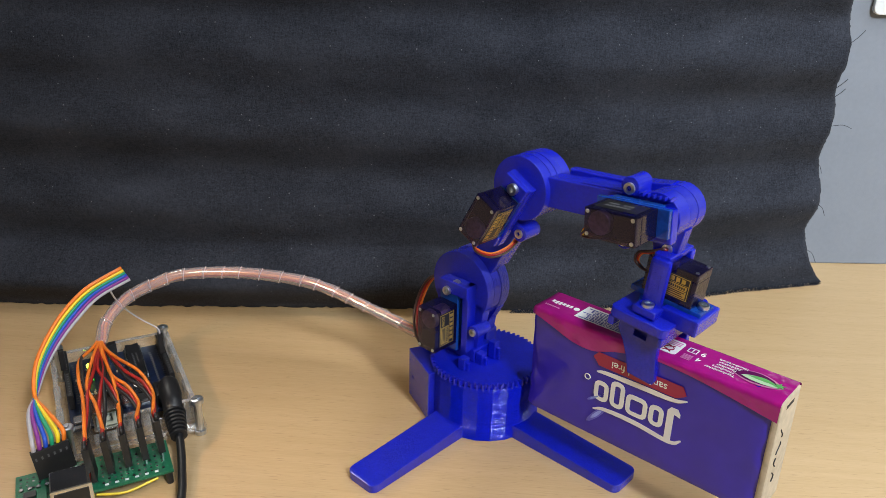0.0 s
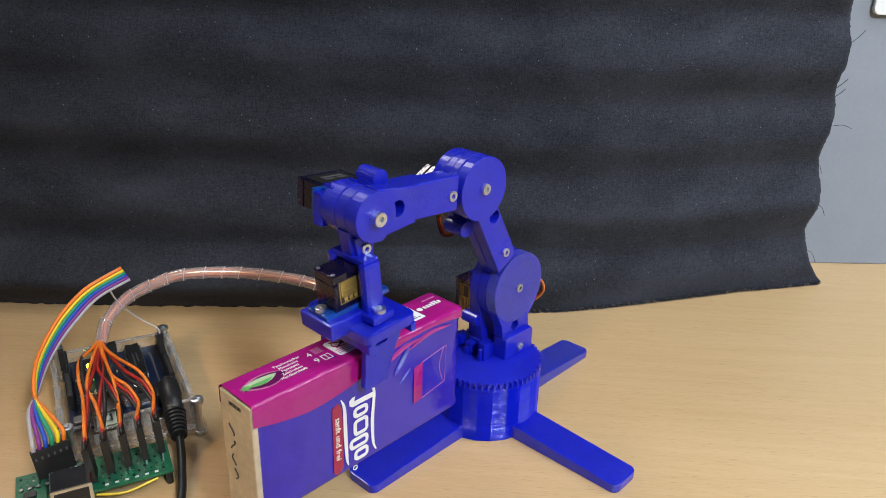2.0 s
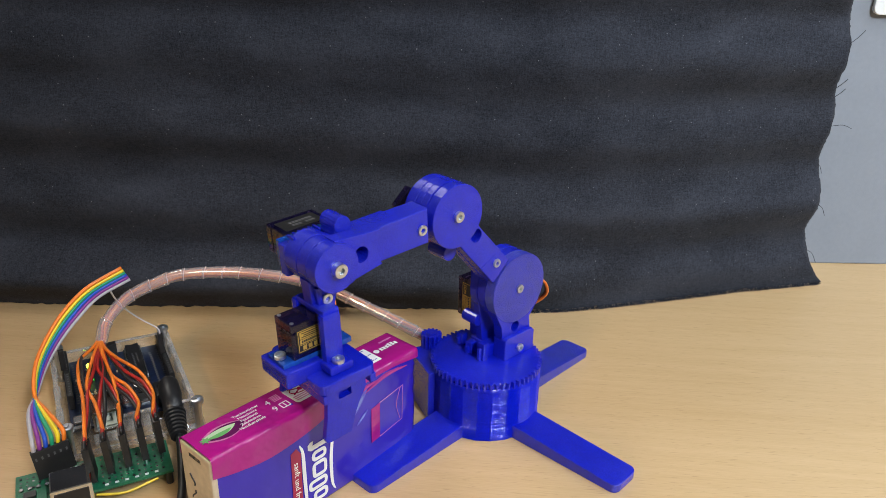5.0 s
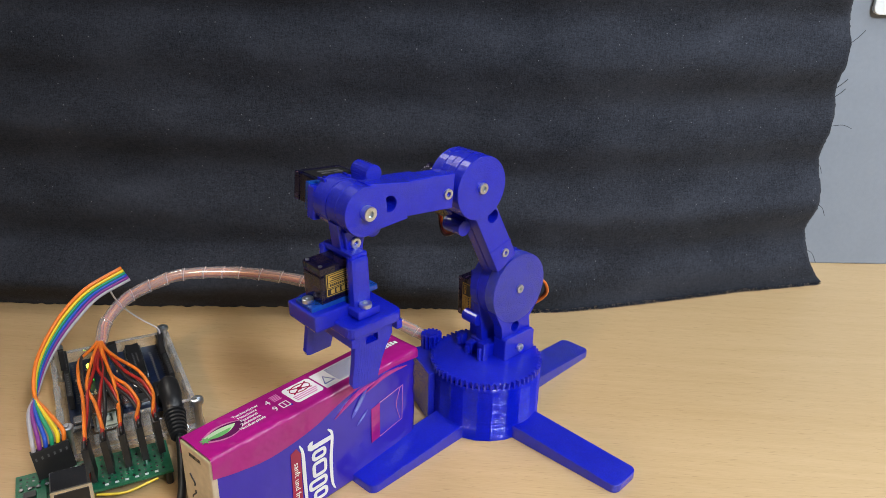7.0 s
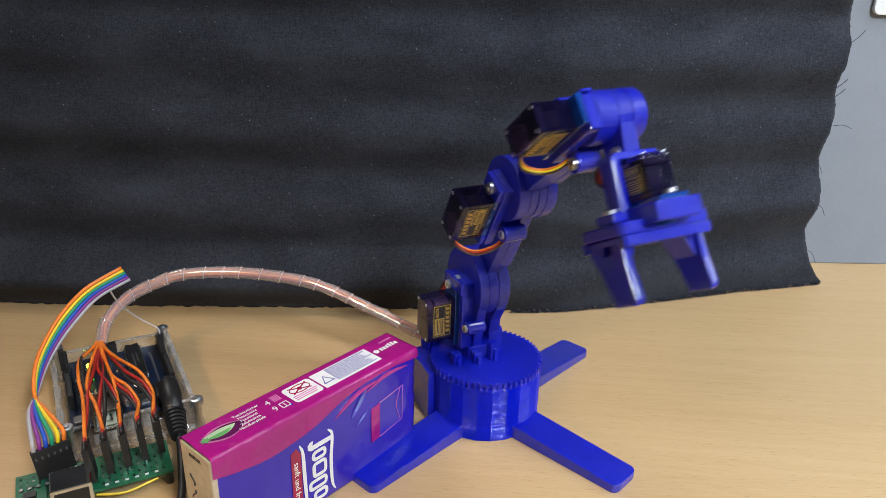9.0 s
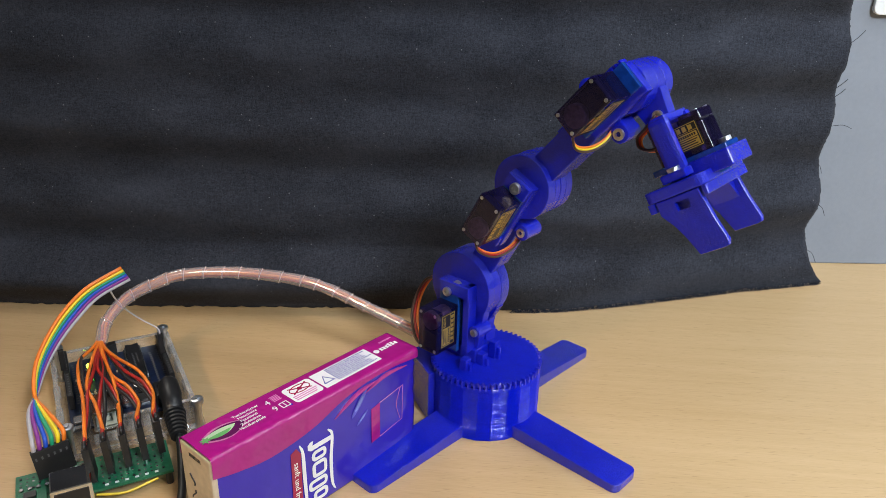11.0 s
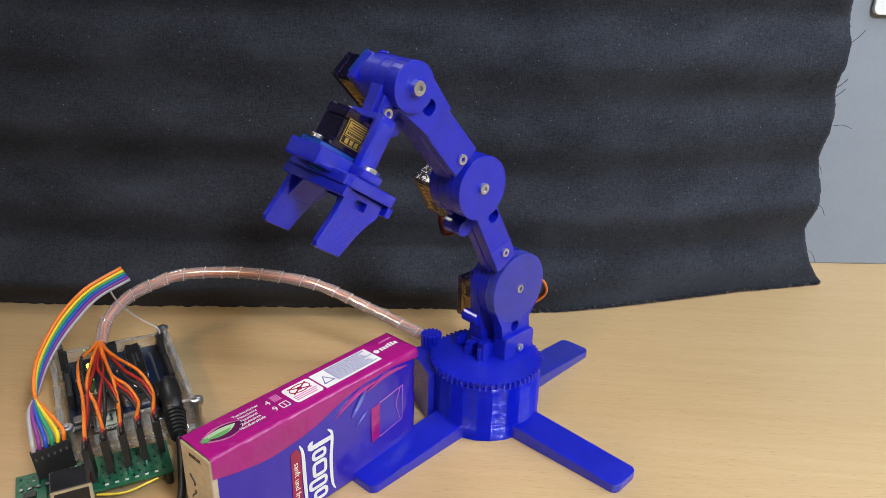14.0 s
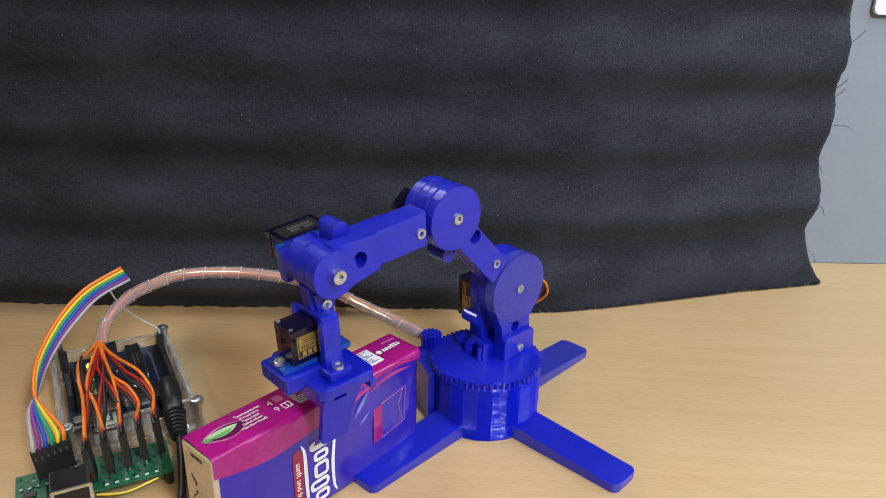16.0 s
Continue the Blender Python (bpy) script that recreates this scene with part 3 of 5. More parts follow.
    screw(turn, -10.5, -12.2, 75.4, -1, 2.6, 1.9)
    screw(turn, -14.5, -15.5, 71.8, -1, 2.4, 1.6)
    servo(turn, mpose(-14, -31, 55.0, 0, 90, 0), gold=1, print_dark=False)
    wires(turn, "servo_wire", [(-16, -27, 43.5), (-30, -20, 41), (-43, -9, 46), (-46.5, -1, 55), (-41, 1, 65), (-31, -1, 69)], (0.9, 1.3, 0.3), (BROWN, RED, ORANGE), 0.75)
    # upper arm
    up = bm_disc(0, 0, 18.6, -3.0, 2.4, 30)
    bm_prism([(12, -8), (21, -8.5), (54, -8.0), (54, 5.5), (21, 6), (12, 6)], -3.0, 2.4, "y", 0.5, up)
    part_up = bm_prism([(20.2, -8.3), (56, -8.0), (60, -9), (60, 7), (56, 5.5), (20.2, 5.8)], 2.4, 9.0, "y", 0.5)
    part_up = cut(part_up, bm_disc(50.1, 1.4, 3.4, -2, 14, 18, 0))
    absorb(up, part_up)
    upper = part("upper_arm", up, BLUE_FLAT, arm, "blue printed upper arm link")
    part("elbow_front", bm_disc(L1 - 0.3, 0, 15.0, 6.0, 11.4, 36), BLUE_FLAT, upper)
    part("elbow_back", bm_disc(L1 - 0.3, 0, 15.0, -8.2, -2.6, 36), BLUE_FLAT, upper)
    part("link_rib", bm_prism([(33, -8.2), (34, -8.2), (31, 5.9), (30, 5.9)], 8.8, 9.2, "y", 0.1), BLUE, upper)
    pl = bm_box(40.5, 76, -12.6, -8.2, -8, 6.6, 0.6)
    bm_box(69.0, 76, -15.2, -12.6, -7.4, 6.0, 0.5, pl)
    bm_box(40.5, 46, -15.2, -12.6, -7.4, 6.0, 0.5, pl)
    part("servo_bracket", pl, BLUE, upper)
    boss = bm_disc(51.6, -11.9, 3.9, -8.4, 3, 18)
    bm_box(48, 55, -7, 2, -11.5, -6, 0.8, boss)
    part("screw_boss", boss, BLUE, upper)
    screw(upper, 27.1, 9.0, -0.2, 1, 2.2, 1.0)
    screw(upper, L1, 11.4, 0, 1, 2.6, 1.6)
    screw(upper, 51.6, -8.4, -11.9, -1, 2.2, 0.8)
    screw(upper, 72.4, -15.2, -1.2, -1, 2.7, 1.9)
    servo(upper, mpose(57.3, -31.0, -0.8))
    wires(upper, "servo_wire", [(46.5, -27.5, -1.5), (41, -26, -5), (39.5, -19, -10.5), (43, -11, -12.5), (47, -4, -11)], (0.35, 0.3, 0.9), (BROWN, RED, ORANGE), 0.5)
    # forearm
    fo = bm_disc(0, 0, 14.8, -2.4, 1.6, 36)
    bm_disc(0, 0, 14.95, 1.75, 5.8, 36, 0.35, fo)
    bm_prism([(12, -7.2), (60, -6.8), (60, 6.8), (12, 6.6)], -5, 5.8, "y", 0.6, fo)
    bm_prism([(17.2, -7.0), (47, -6.8), (47, 8.6), (17.2, 9.0)], 5.8, 11.2, "y", 0.6, fo)
    end = bm_prism([(44, -6.8), (62, -9.6), (66, -10.6), (66, 10.6), (60, 10), (44, 8.8), (45.8, 4.5), (46.4, 1), (45.8, -3)], 5.8, 13.2, "y", 0.4)
    end = cut(end, bm_disc(54.2, 0.9, 3.5, 2, 20, 18, 0))
    absorb(fo, end)
    fore = part("forearm", fo, BLUE_FLAT, arm, "blue printed forearm link")
    part("wrist_front", bm_disc(L2, 0, 10.2, 8.6, 15.2, 32), BLUE_FLAT, fore)
    part("wrist_back", bm_disc(L2, 0, 10.2, -6.8, 1.8, 32), BLUE_FLAT, fore)
    part("raised_panel", bm_box(30, 52, -4.5, 5.6, 6.5, 7.5, 0.3), BLUE, fore)
    pl = bm_box(46, 77, -12.0, -6.8, -8.4, 5.6, 1.0)
    part("servo_bracket", pl, BLUE, fore)
    for u, v in ((55.3, 10.8), (54.1, -12.3)):
        boss = bm_disc(u, v, 4.0, -7.6, 3.5, 18, 0.6)
        bm_box(u - 4, u + 4, -7, 3, min(v, 0.6 * v), max(v, 0.6 * v), 0.8, boss)
        part("screw_boss", boss, BLUE, fore)
        screw(fore, u, -7.6, v - 0.9 if v > 0 else v, -1, 2.5, 0.9)
    screw(fore, 20.9, 11.2, 0.1, 1, 2.4, 1.0)
    screw(fore, L2, 15.2, 0, 1, 3.0, 3.0)
    for k in range(6):
        part("ridge", bm_box(61 + 2.4 * k, 62 + 2.4 * k, -9, -4, 7.8, 9.6 - 0.1 * k, 0.2), BLUE, fore)
    servo(fore, mpose(60.4, -29.8, 0.4))
    wires(fore, "servo_wire", [(48.6, -26, -3), (44, -23, -7.5), (44.5, -16, -10.5), (49, -10, -11), (54, -4, -8)], (0.3, 0.3, 0.8), (BROWN, YELLOW, ORANGE), 0.5)
    # wrist and gripper: x down the tool, y across, z forward
    gr = bm_disc(0, 0, 10.1, 2.1, 8.3, 32)
    bm_prism([(5, -6), (20, -1.5), (20, 8.0), (5, 9.5)], 2.0, 8.4, "y", 0.4, gr)
    bm_prism([(8, -2), (20, -0.5), (20, 6.5), (8, 7.5)], 8.4, 10.4, "y", 0.4, gr)
    wrist = part("gripper", gr, BLUE_FLAT, arm, "blue printed wrist and gripper body")
    screw(wrist, 13.6, 10.4, 2.9, 1, 2.3, 1.0)
    screw(wrist, 14.9, 2.0, 4.0, -1, 2.3, 1.2)
    part("bridge", bm_box(15.5, 18.4, -4.0, 16.2, 1.4, 8.8, 0.7), BLUE, wrist)
    for y0, y1, yb, yt in ((-6.5, -1.5, -11.5, -1.5), (12.4, 17.8, 12.4, 22.4)):
        col = bm_box(16.5, 41, y0 + 0.2, y1 - 0.2, 1.4, 10.2, 2.1)
        bm_box(37.4, 41, yb, yt, 0.8, 11.6, 0.8, col)
        part("column", col, BLUE, wrist)
        screw_on(wrist, mpose(37.4, (19.6 if y0 > 0 else -8.2), 6.0, 0, -90, 0), 2.6, 1.6)
    plate = bm_prism(rounded(-14, 26, -8, 18.5, 3.5), 41.4, 46.0, "x", 0.7)
    part("slide_plate", plate, BLUE, wrist, "rounded plate that carries the fingers")
    cradle = cut(bm_box(36.6, 43.8, -5, 15, 10, 27.0, 1.0), bm_box(33, 41.5, -1.3, 11.3, -2, 21.2, 0))
    part("servo_cradle", cradle, BLUE, wrist)
    rail = bm_box(46.0, 50.0, -13.5, 25.5, -7.6, -4.8, 0.4)
    bm_box(46.0, 50.0, -13.5, 25.5, 16.0, 17.8, 0.4, rail)
    part("rail", rail, BLUE, wrist)
    for k in range(4):
        part("rail_tooth", bm_box(46.0, 49.2, 10 + 4 * k, 12.2 + 4 * k, 13.0, 16.4, 0.3), BLUE, wrist)
    part("drive_gear", bm_disc(0, 0, 6, 0, 3, 20), BLUE, wrist, "", mpose(46.2, 5, 9.5, 0, 0, -90))
    screw_on(wrist, mpose(34.6, 5, 23.4, 0, -90, 0), 2.4, 1.6)
    servo(wrist, mpose(19.0, 5, 9.4) @ GRIP_TURN, gold=0)
    wires(wrist, "servo_wire", [(15, 1, 4), (18, 0, -1.5), (20, -0.5, -6), (24, -0.5, -7), (26.8, 0, -3), (27, 1, 4)], (0.5, 0.9, 0.3), (BROWN, RED, ORANGE), 0.6)
    fingers = []
    for s in (1, -1):
        f = bm_prism([(44.4, -4.0), (44.4, 14.6), (53, 15.4), (57, 15.8), (66.5, 17.5), (68.4, 16.8), (68.8, 15.2), (68.8, 4.8), (60, 1.8), (55, -0.6), (50, -4.0)], 0 if s > 0 else -2.8, 2.8 if s > 0 else 0, "y", 0.5)
        f = cut(f, bm_box(46.8, 50.2, -5, 5, 3.5, 9.5, 0))
        foot = bm_box(44.4, 47.4, -8 if s > 0 else 0, 0 if s > 0 else 8, 0, 13.6, 0.5)
        wedge = bm_prism([(47.2, 0), (56, 0), (47.2, -5 * s)], 1.0, 12.6, "z", 0)
        fg = part("finger", f, BLUE, arm, "blue printed gripper finger")
        part("slide_foot", foot, BLUE, fg)
        part("gusset", wedge, BLUE, fg)
        fingers.append(fg)
    return arm, turn, upper, fore, wrist, fingers


GRIP_TURN = Matrix(((0, 1, 0, 0), (0, 0, 1, 0), (1, 0, 0, 0), (0, 0, 0, 1)))


def gear(tip, root, teeth, z0, z1):
    outline = []
    for i in range(teeth):
        for f, rr in ((0.0, root), (0.22, tip), (0.5, tip), (0.72, root)):
            a = 2 * math.pi * (i + f) / teeth
            outline.append((rr * math.cos(a), rr * math.sin(a)))
    return bm_prism(outline, z0, z1, "z", 0)


# ---- tissue pack ----
PL, PH, PW = 114.0, 54.0, 22.0


def wave_left(x):
    """Height of the band's lower edge on the +y side, below the top edge (mm)."""
    return along(((-57.2, 5.0), (-40, 3.2), (-23, 3.6), (-9, 6.0), (8, 11.5), (30, 14.0), (45, 12.0), (57.2, 9.0)), max(-57.1, x))


def wave_right(x):
    return along(((-57.2, 3.0), (-47, 6.0), (-35, 9.8), (-24, 10.2), (-12, 6.0), (4, 2.8), (20, 3.2), (35, 5.0), (57.2, 8.5)), max(-57.1, x))


def slack_film(x, s, side):
    """How far the film sinks in (mm): shallow sags along the pack, tight pleats near both ends."""
    end = max(0.0, (abs(x) - 34.0) / 23.0) ** 1.5
    sag = 0.30 + 0.42 * noise.noise((x * 0.045, s * 0.07, side)) + 0.16 * noise.noise((x * 0.16, s * 0.13, side + 3.0))
    pleat = abs(noise.noise((x * 0.10 + s * 0.05, s * 0.21, side + 7.0)))
    return max(0.0, sag) + end * (0.25 + 1.5 * pleat)


def bm_film(x0, x1, hy, hz, r):
    """The film round the pack: rings across it with rounded corners, sunk and pleated."""
    bm, rings = bmesh.new(), []
    n = 72
    outline = [(hy, -hz + r + (2 * hz - 2 * r) * k / 16, 1.0) for k in range(17)]
    outline += [(hy - r + r * math.cos(radians(a)), hz - r + r * math.sin(radians(a)), 0.0) for a in (30, 60)]
    outline += [(hy - r - (2 * hy - 2 * r) * k / 6, hz, 2.0) for k in range(7)]
    outline += [(-hy + r - r * math.sin(radians(a)), hz - r + r * math.cos(radians(a)), 0.0) for a in (30, 60)]
    outline += [(-hy, hz - r - (2 * hz - 2 * r) * k / 16, 4.0) for k in range(17)]
    outline += [(-hy + r * 0.3, -hz + r * 0.3, 0.0), (-hy + r, -hz, 0.0), (hy - r, -hz, 0.0), (hy - r * 0.3, -hz + r * 0.3, 0.0)]
    for i in range(n + 1):
        x = x0 + (x1 - x0) * i / n
        taper = 0.9 * max(0.0, 1 - min(i, n - i) / 2.0)
        ring = []
        for y, z, side in outline:
            d = slack_film(x, z, side) if side in (1.0, 4.0) else 0.0
            fade = min(1.0, (hz - abs(z)) / 6.0) if side in (1.0, 4.0) else 0.0
            sink = d * fade + taper
            ring.append(bm.verts.new(Vector((x, y - math.copysign(sink, y), z - math.copysign(taper if abs(z) > hz - r else 0.0, z) * (z > 0))) * MM))
        rings.append(ring)
    m = len(outline)
    for p0, p1 in zip(rings, rings[1:]):
        for k in range(m):
            bm.faces.new((p0[k], p0[(k + 1) % m], p1[(k + 1) % m], p1[k]))
    bm.faces.new(rings[0][::-1])
    bm.faces.new(rings[-1])
    return bm


def build_pack():
    pk = thing("tissue_pack", "violet and magenta film-wrapped pack of paper tissues", "tissue pack")
    hx, hy, hz = PL / 2, PW / 2, PH / 2
    part("wrapper", bm_film(-hx, hx - 1.5, hy, hz, 1.8), VIOLET, pk, "glossy violet plastic wrapper", smooth=True)
    # magenta band over the top, wrapping down both long sides
    bm = bmesh.new()
    n, rings = 60, []
    for i in range(n + 1):
        x = -hx - 0.15 + (PL + 0.0) * i / n
        a, b, o, r = wave_right(x), wave_left(x), 0.18, 1.8
        ring = [(-hy - o, hz - a), (-hy - o, hz - (a + r) / 2), (-hy - o, hz - r)]
        ring += [(-hy + r - (r + o) * math.cos(radians(q)), hz - r + (r + o) * math.sin(radians(q))) for q in (22, 45, 68, 90)]
        ring += [(y, hz + o + 0.35 * noise.noise((x * 0.08, y * 0.2, 1.0)) + 0.25 * noise.noise((x * 0.25, y * 0.3, 2.0))) for y in (-4, 0, 4)]
        ring += [(hy - r + (r + o) * math.cos(radians(q)), hz - r + (r + o) * math.sin(radians(q))) for q in (90, 68, 45, 22)]
        ring += [(hy + o, hz - r), (hy + o, hz - (b + r) / 2), (hy + o, hz - b)]
        rings.append([bm.verts.new(Vector((x, y, z)) * MM) for y, z in ring])
    for p0, p1 in zip(rings, rings[1:]):
        for k in range(len(p0) - 1):
            bm.faces.new((p0[k], p0[k + 1], p1[k + 1], p1[k]))
    bm.faces.new(rings[0])
    part("top_band", bm, MAGENTA, pk, "magenta printed band over the top", smooth=True)
    # open end with the folded tissue edges
    end = bm_box(hx - 2.6, hx + 0.2, -hy + 0.6, hy - 0.5, -hz + 0.4, hz - 1.0, 0.9)
    part("tissue_end", end, CREAM, pk, "cream paper end of the pack")
    endface = mpose(hx + 0.2, 0, 0, 90, 0, 90)
    for k in range(4):
        line = [(-3.5 + 1.5 * math.sin(2.4 * k + a), -13 + 7 * k + a * 1.3, 0.1) for a in (0, 0.9, 1.8, 2.7, 3.6)]
        bm = bm_tube(spline(line, 4), 0.35, 5)
        bm.transform(endface)
        part("end_print", bm, INK, pk)
    part("end_print", bars([(-4 + 0.9 * i, -3.4 + 0.9 * i, 21.5, 23.2) for i in range(9)], endface), INK, pk)
    # print on the top, read from the +y side
    top = mpose(0, 0, hz + 0.32, 0, 0, 180)
    def leaf(cx, cy, long, wide, droop, lift, ink):
        """A pointed leaf on the top, curved along its length."""
        up_side = [(cx + long * c, cy + wide * math.cos(c * math.pi / 2) ** 0.8 + droop * c * c) for c in [k / 6 for k in range(-6, 7)]]
        low_side = [(cx + long * c, cy - wide * math.cos(c * math.pi / 2) ** 0.8 + droop * c * c) for c in [k / 6 for k in range(5, -6, -1)]]
        part("leaf_print", flat(up_side + low_side, top @ mpose(0, 0, lift), 0.06), ink, pk)

    leaf(-43.5, 0.0, 10.6, 4.8, 0.6, 0.0, HALO)
    leaf(-43.0, -0.2, 9.6, 4.0, 0.8, 0.07, AUBERGINE)
    leaf(-44.8, 0.6, 7.4, 2.3, 0.9, 0.14, LEAF_PALE)
    leaf(-45.5, -0.6, 5.6, 1.2, 0.9, 0.21, LEAF)
    star = [((1.0 + 1.4 * (i % 2)) * math.cos(math.pi * i / 6) - 52, (1.0 + 1.4 * (i % 2)) * math.sin(math.pi * i / 6)) for i in range(12)]
    part("leaf_print", flat(star, top @ mpose(0, 0, 0.28)), LEAF, pk)
    for k, w in enumerate(("Taschentücher", "Mouchoirs", "Fazzoletti", "Zakdoeken", "Handkerchiefs")):
        y = 5.2 - 2.2 * k
        part("words", bm_text(w, 2.1, top @ mpose(-30 - 0.6 * k, y, 0.12)), WHITE, pk)
    part("words", bm_text("4", 4.6, top @ mpose(-20.2, 3.2, 0.12)), WHITE, pk)
    part("words", bm_text("9", 4.6, top @ mpose(-20.2, -2.4, 0.12)), WHITE, pk)
    part("icon", bars([(-17.6, -13.6, 2.0 + 0.9 * k, 2.5 + 0.9 * k) for k in range(5)], top), PINK, pk)
    part("icon", bars([(-17.6, -13.4, -0.8, -0.4), (-17.6, -13.4, -4.4, -4.0), (-17.6, -17.2, -4.4, -0.4), (-13.8, -13.4, -4.4, -0.4), (-15.7, -15.3, -4.4, -0.4)], top), WHITE, pk)
    part("badge", flat(rounded(-11.2, 3.6, -5.8, 6.4, 1.6, 4), top), WHITE, pk, "white rounded badge with a crossed-out sign")
    up = top @ mpose(0, 0, 0.12)
    ring = bm_tube([(-3.8 + 5.2 * math.cos(a), 2.4 + 2.6 * math.sin(a), 0.0) for a in [2 * math.pi * i / 20 for i in range(21)]], 0.28, 5)
    for a in (28, -28):
        absorb(ring, bm_box(-5.5, 5.5, -0.35, 0.35, -0.1, 0.1, 0), mpose(-3.8, 2.4, 0, 0, 0, a))
    bm_prism(circle(-3.8, 2.4, 1.2, 12), 0, 0.15, "z", 0, ring)
    ring.transform(up)
    part("sign_print", ring, WINE, pk)
    part("badge_print", bars([(-10.2, 2.4 - 0.8 * k, -1.8 - 1.3 * k, -1.2 - 1.3 * k) for k in range(3)], up), PINK, pk)
    part("label", flat([(4.6, -6.2), (38, -6.2), (38, 6.4), (4.6, 6.4)], top), WHITE, pk, "white label with small blue print")
    rng = random.Random(12)
    dashes = []
    for k in range(9):
        x = 12.6
        while x < 35.5 - (3 * k) % 4:
            w = rng.uniform(0.9, 3.2)
            dashes.append((x, min(x + w, 37.0), 5.0 - 1.22 * k, 5.62 - 1.22 * k))
            x += w + 0.45
    part("label_print", bars(dashes, up, 0.08), BLUEINK, pk)
    tri = bm_tube([(6.0, -3.2, 0), (11.6, -3.2, 0), (8.8, 2.0, 0), (6.0, -3.2, 0)], 0.3, 5)
    tri.transform(up)
    part("label_print", tri, BLUEINK, pk)
    part("maker_mark", bars([(43.0 + 1.9 * i, 44.3 + 1.9 * i, -1.0, 1.2 + 0.7 * (i in (3, 4))) for i in range(6)], top), WHITE, pk)
    part("maker_mark", flat(circle(40.6, 0.2, 1.5, 9), top), WHITE, pk)
    part("maker_mark", bars([(47 + 1.0 * i, 47.7 + 1.0 * i, 4.6, 5.6) for i in range(8)], top), PINK, pk)
    # side faces
    brand_print(pk, mpose(5.0, hy + 0.02, -6.5, 90, 0, 180) @ pose(0, 0, 0, 0, 0, -90), 1.0)
    brand_print(pk, mpose(0.5, -hy - 0.02, -2.0, 90, 0, 0) @ pose(0, 0, 0, 0, 0, 180), 1.25)
    left = mpose(0, hy + 0.02, 0, 90, 0, 180)
    # sticker patch near the inner end of the +y side; x of this plane runs toward the inner end
    part("tab", flat([(26.0, -11.5), (31.5, -10.5), (31.5, 8.5), (26.0, 7.5)], left), MAGENTA, pk, "magenta opening tab")
    rim = bm_tube([(31.5, -10.5, 0.05), (46.5, -8.0, 0.05), (47.0, 11.0, 0.05), (31.5, 8.5, 0.05)], 0.14, 4)
    absorb(rim, bm_tube(spline([(45, -7, 0.05), (42.6, 2, 0.05), (45.2, 10.5, 0.05)], 6), 0.12, 4))
    rim.transform(left)
    part("tab_line", rim, PINK, pk)
    for k, (x0, y0, x1, y1, w) in enumerate(((4, 13.5, 30, 21.5, 1.0), (22, 18.0, 50, 20.6, 0.9))):
        line = spline([(x0, y0, 0.0), ((x0 + x1) / 2, (y0 + y1) / 2 + 2.4, 0.0), (x1, y1, 0.0)], 6)
        arc = bm_tube(line, [w * math.sin(math.pi * (i + 0.5) / len(line)) + 0.05 for i in range(len(line))], 5)
        arc.transform(left)
        part("curve_print", arc, ROSE, pk)
    # pale petals printed beside the mark on both sides
    right = mpose(0, -hy - 0.02, 0, 90, 0, 0) @ pose(0, 0, 0, 0, 0, 180)
    for face in (left, right):
        for x0, y0, x1, y1, w in ((14.0, 8.6, 23.4, 20.0, 1.5), (17.0, 3.2, 24.2, 8.8, 0.8)):
            for share, ink, lift in ((1.0, HAZE_BLUE, 0.02), (0.55, SHEEN_BLUE, 0.09)):
                ax, ay, bx, by = (x0 + x1) / 2, (y0 + y1) / 2, (x1 - x0) / 2, (y1 - y0) / 2
                long = math.hypot(bx, by)
                edge = [(c, math.sin(math.acos(c))) for c in (-1, -0.8, -0.45, 0, 0.45, 0.8, 1)]
                edge += [(c, -v) for c, v in edge[-2:0:-1]]
                pts = [(ax + share * (bx * c - by / long * w * v), ay + share * (by * c + bx / long * w * v)) for c, v in edge]
                part("petal_print", flat(pts, face @ mpose(0, 0, lift), 0.06), ink, pk)
    return pk


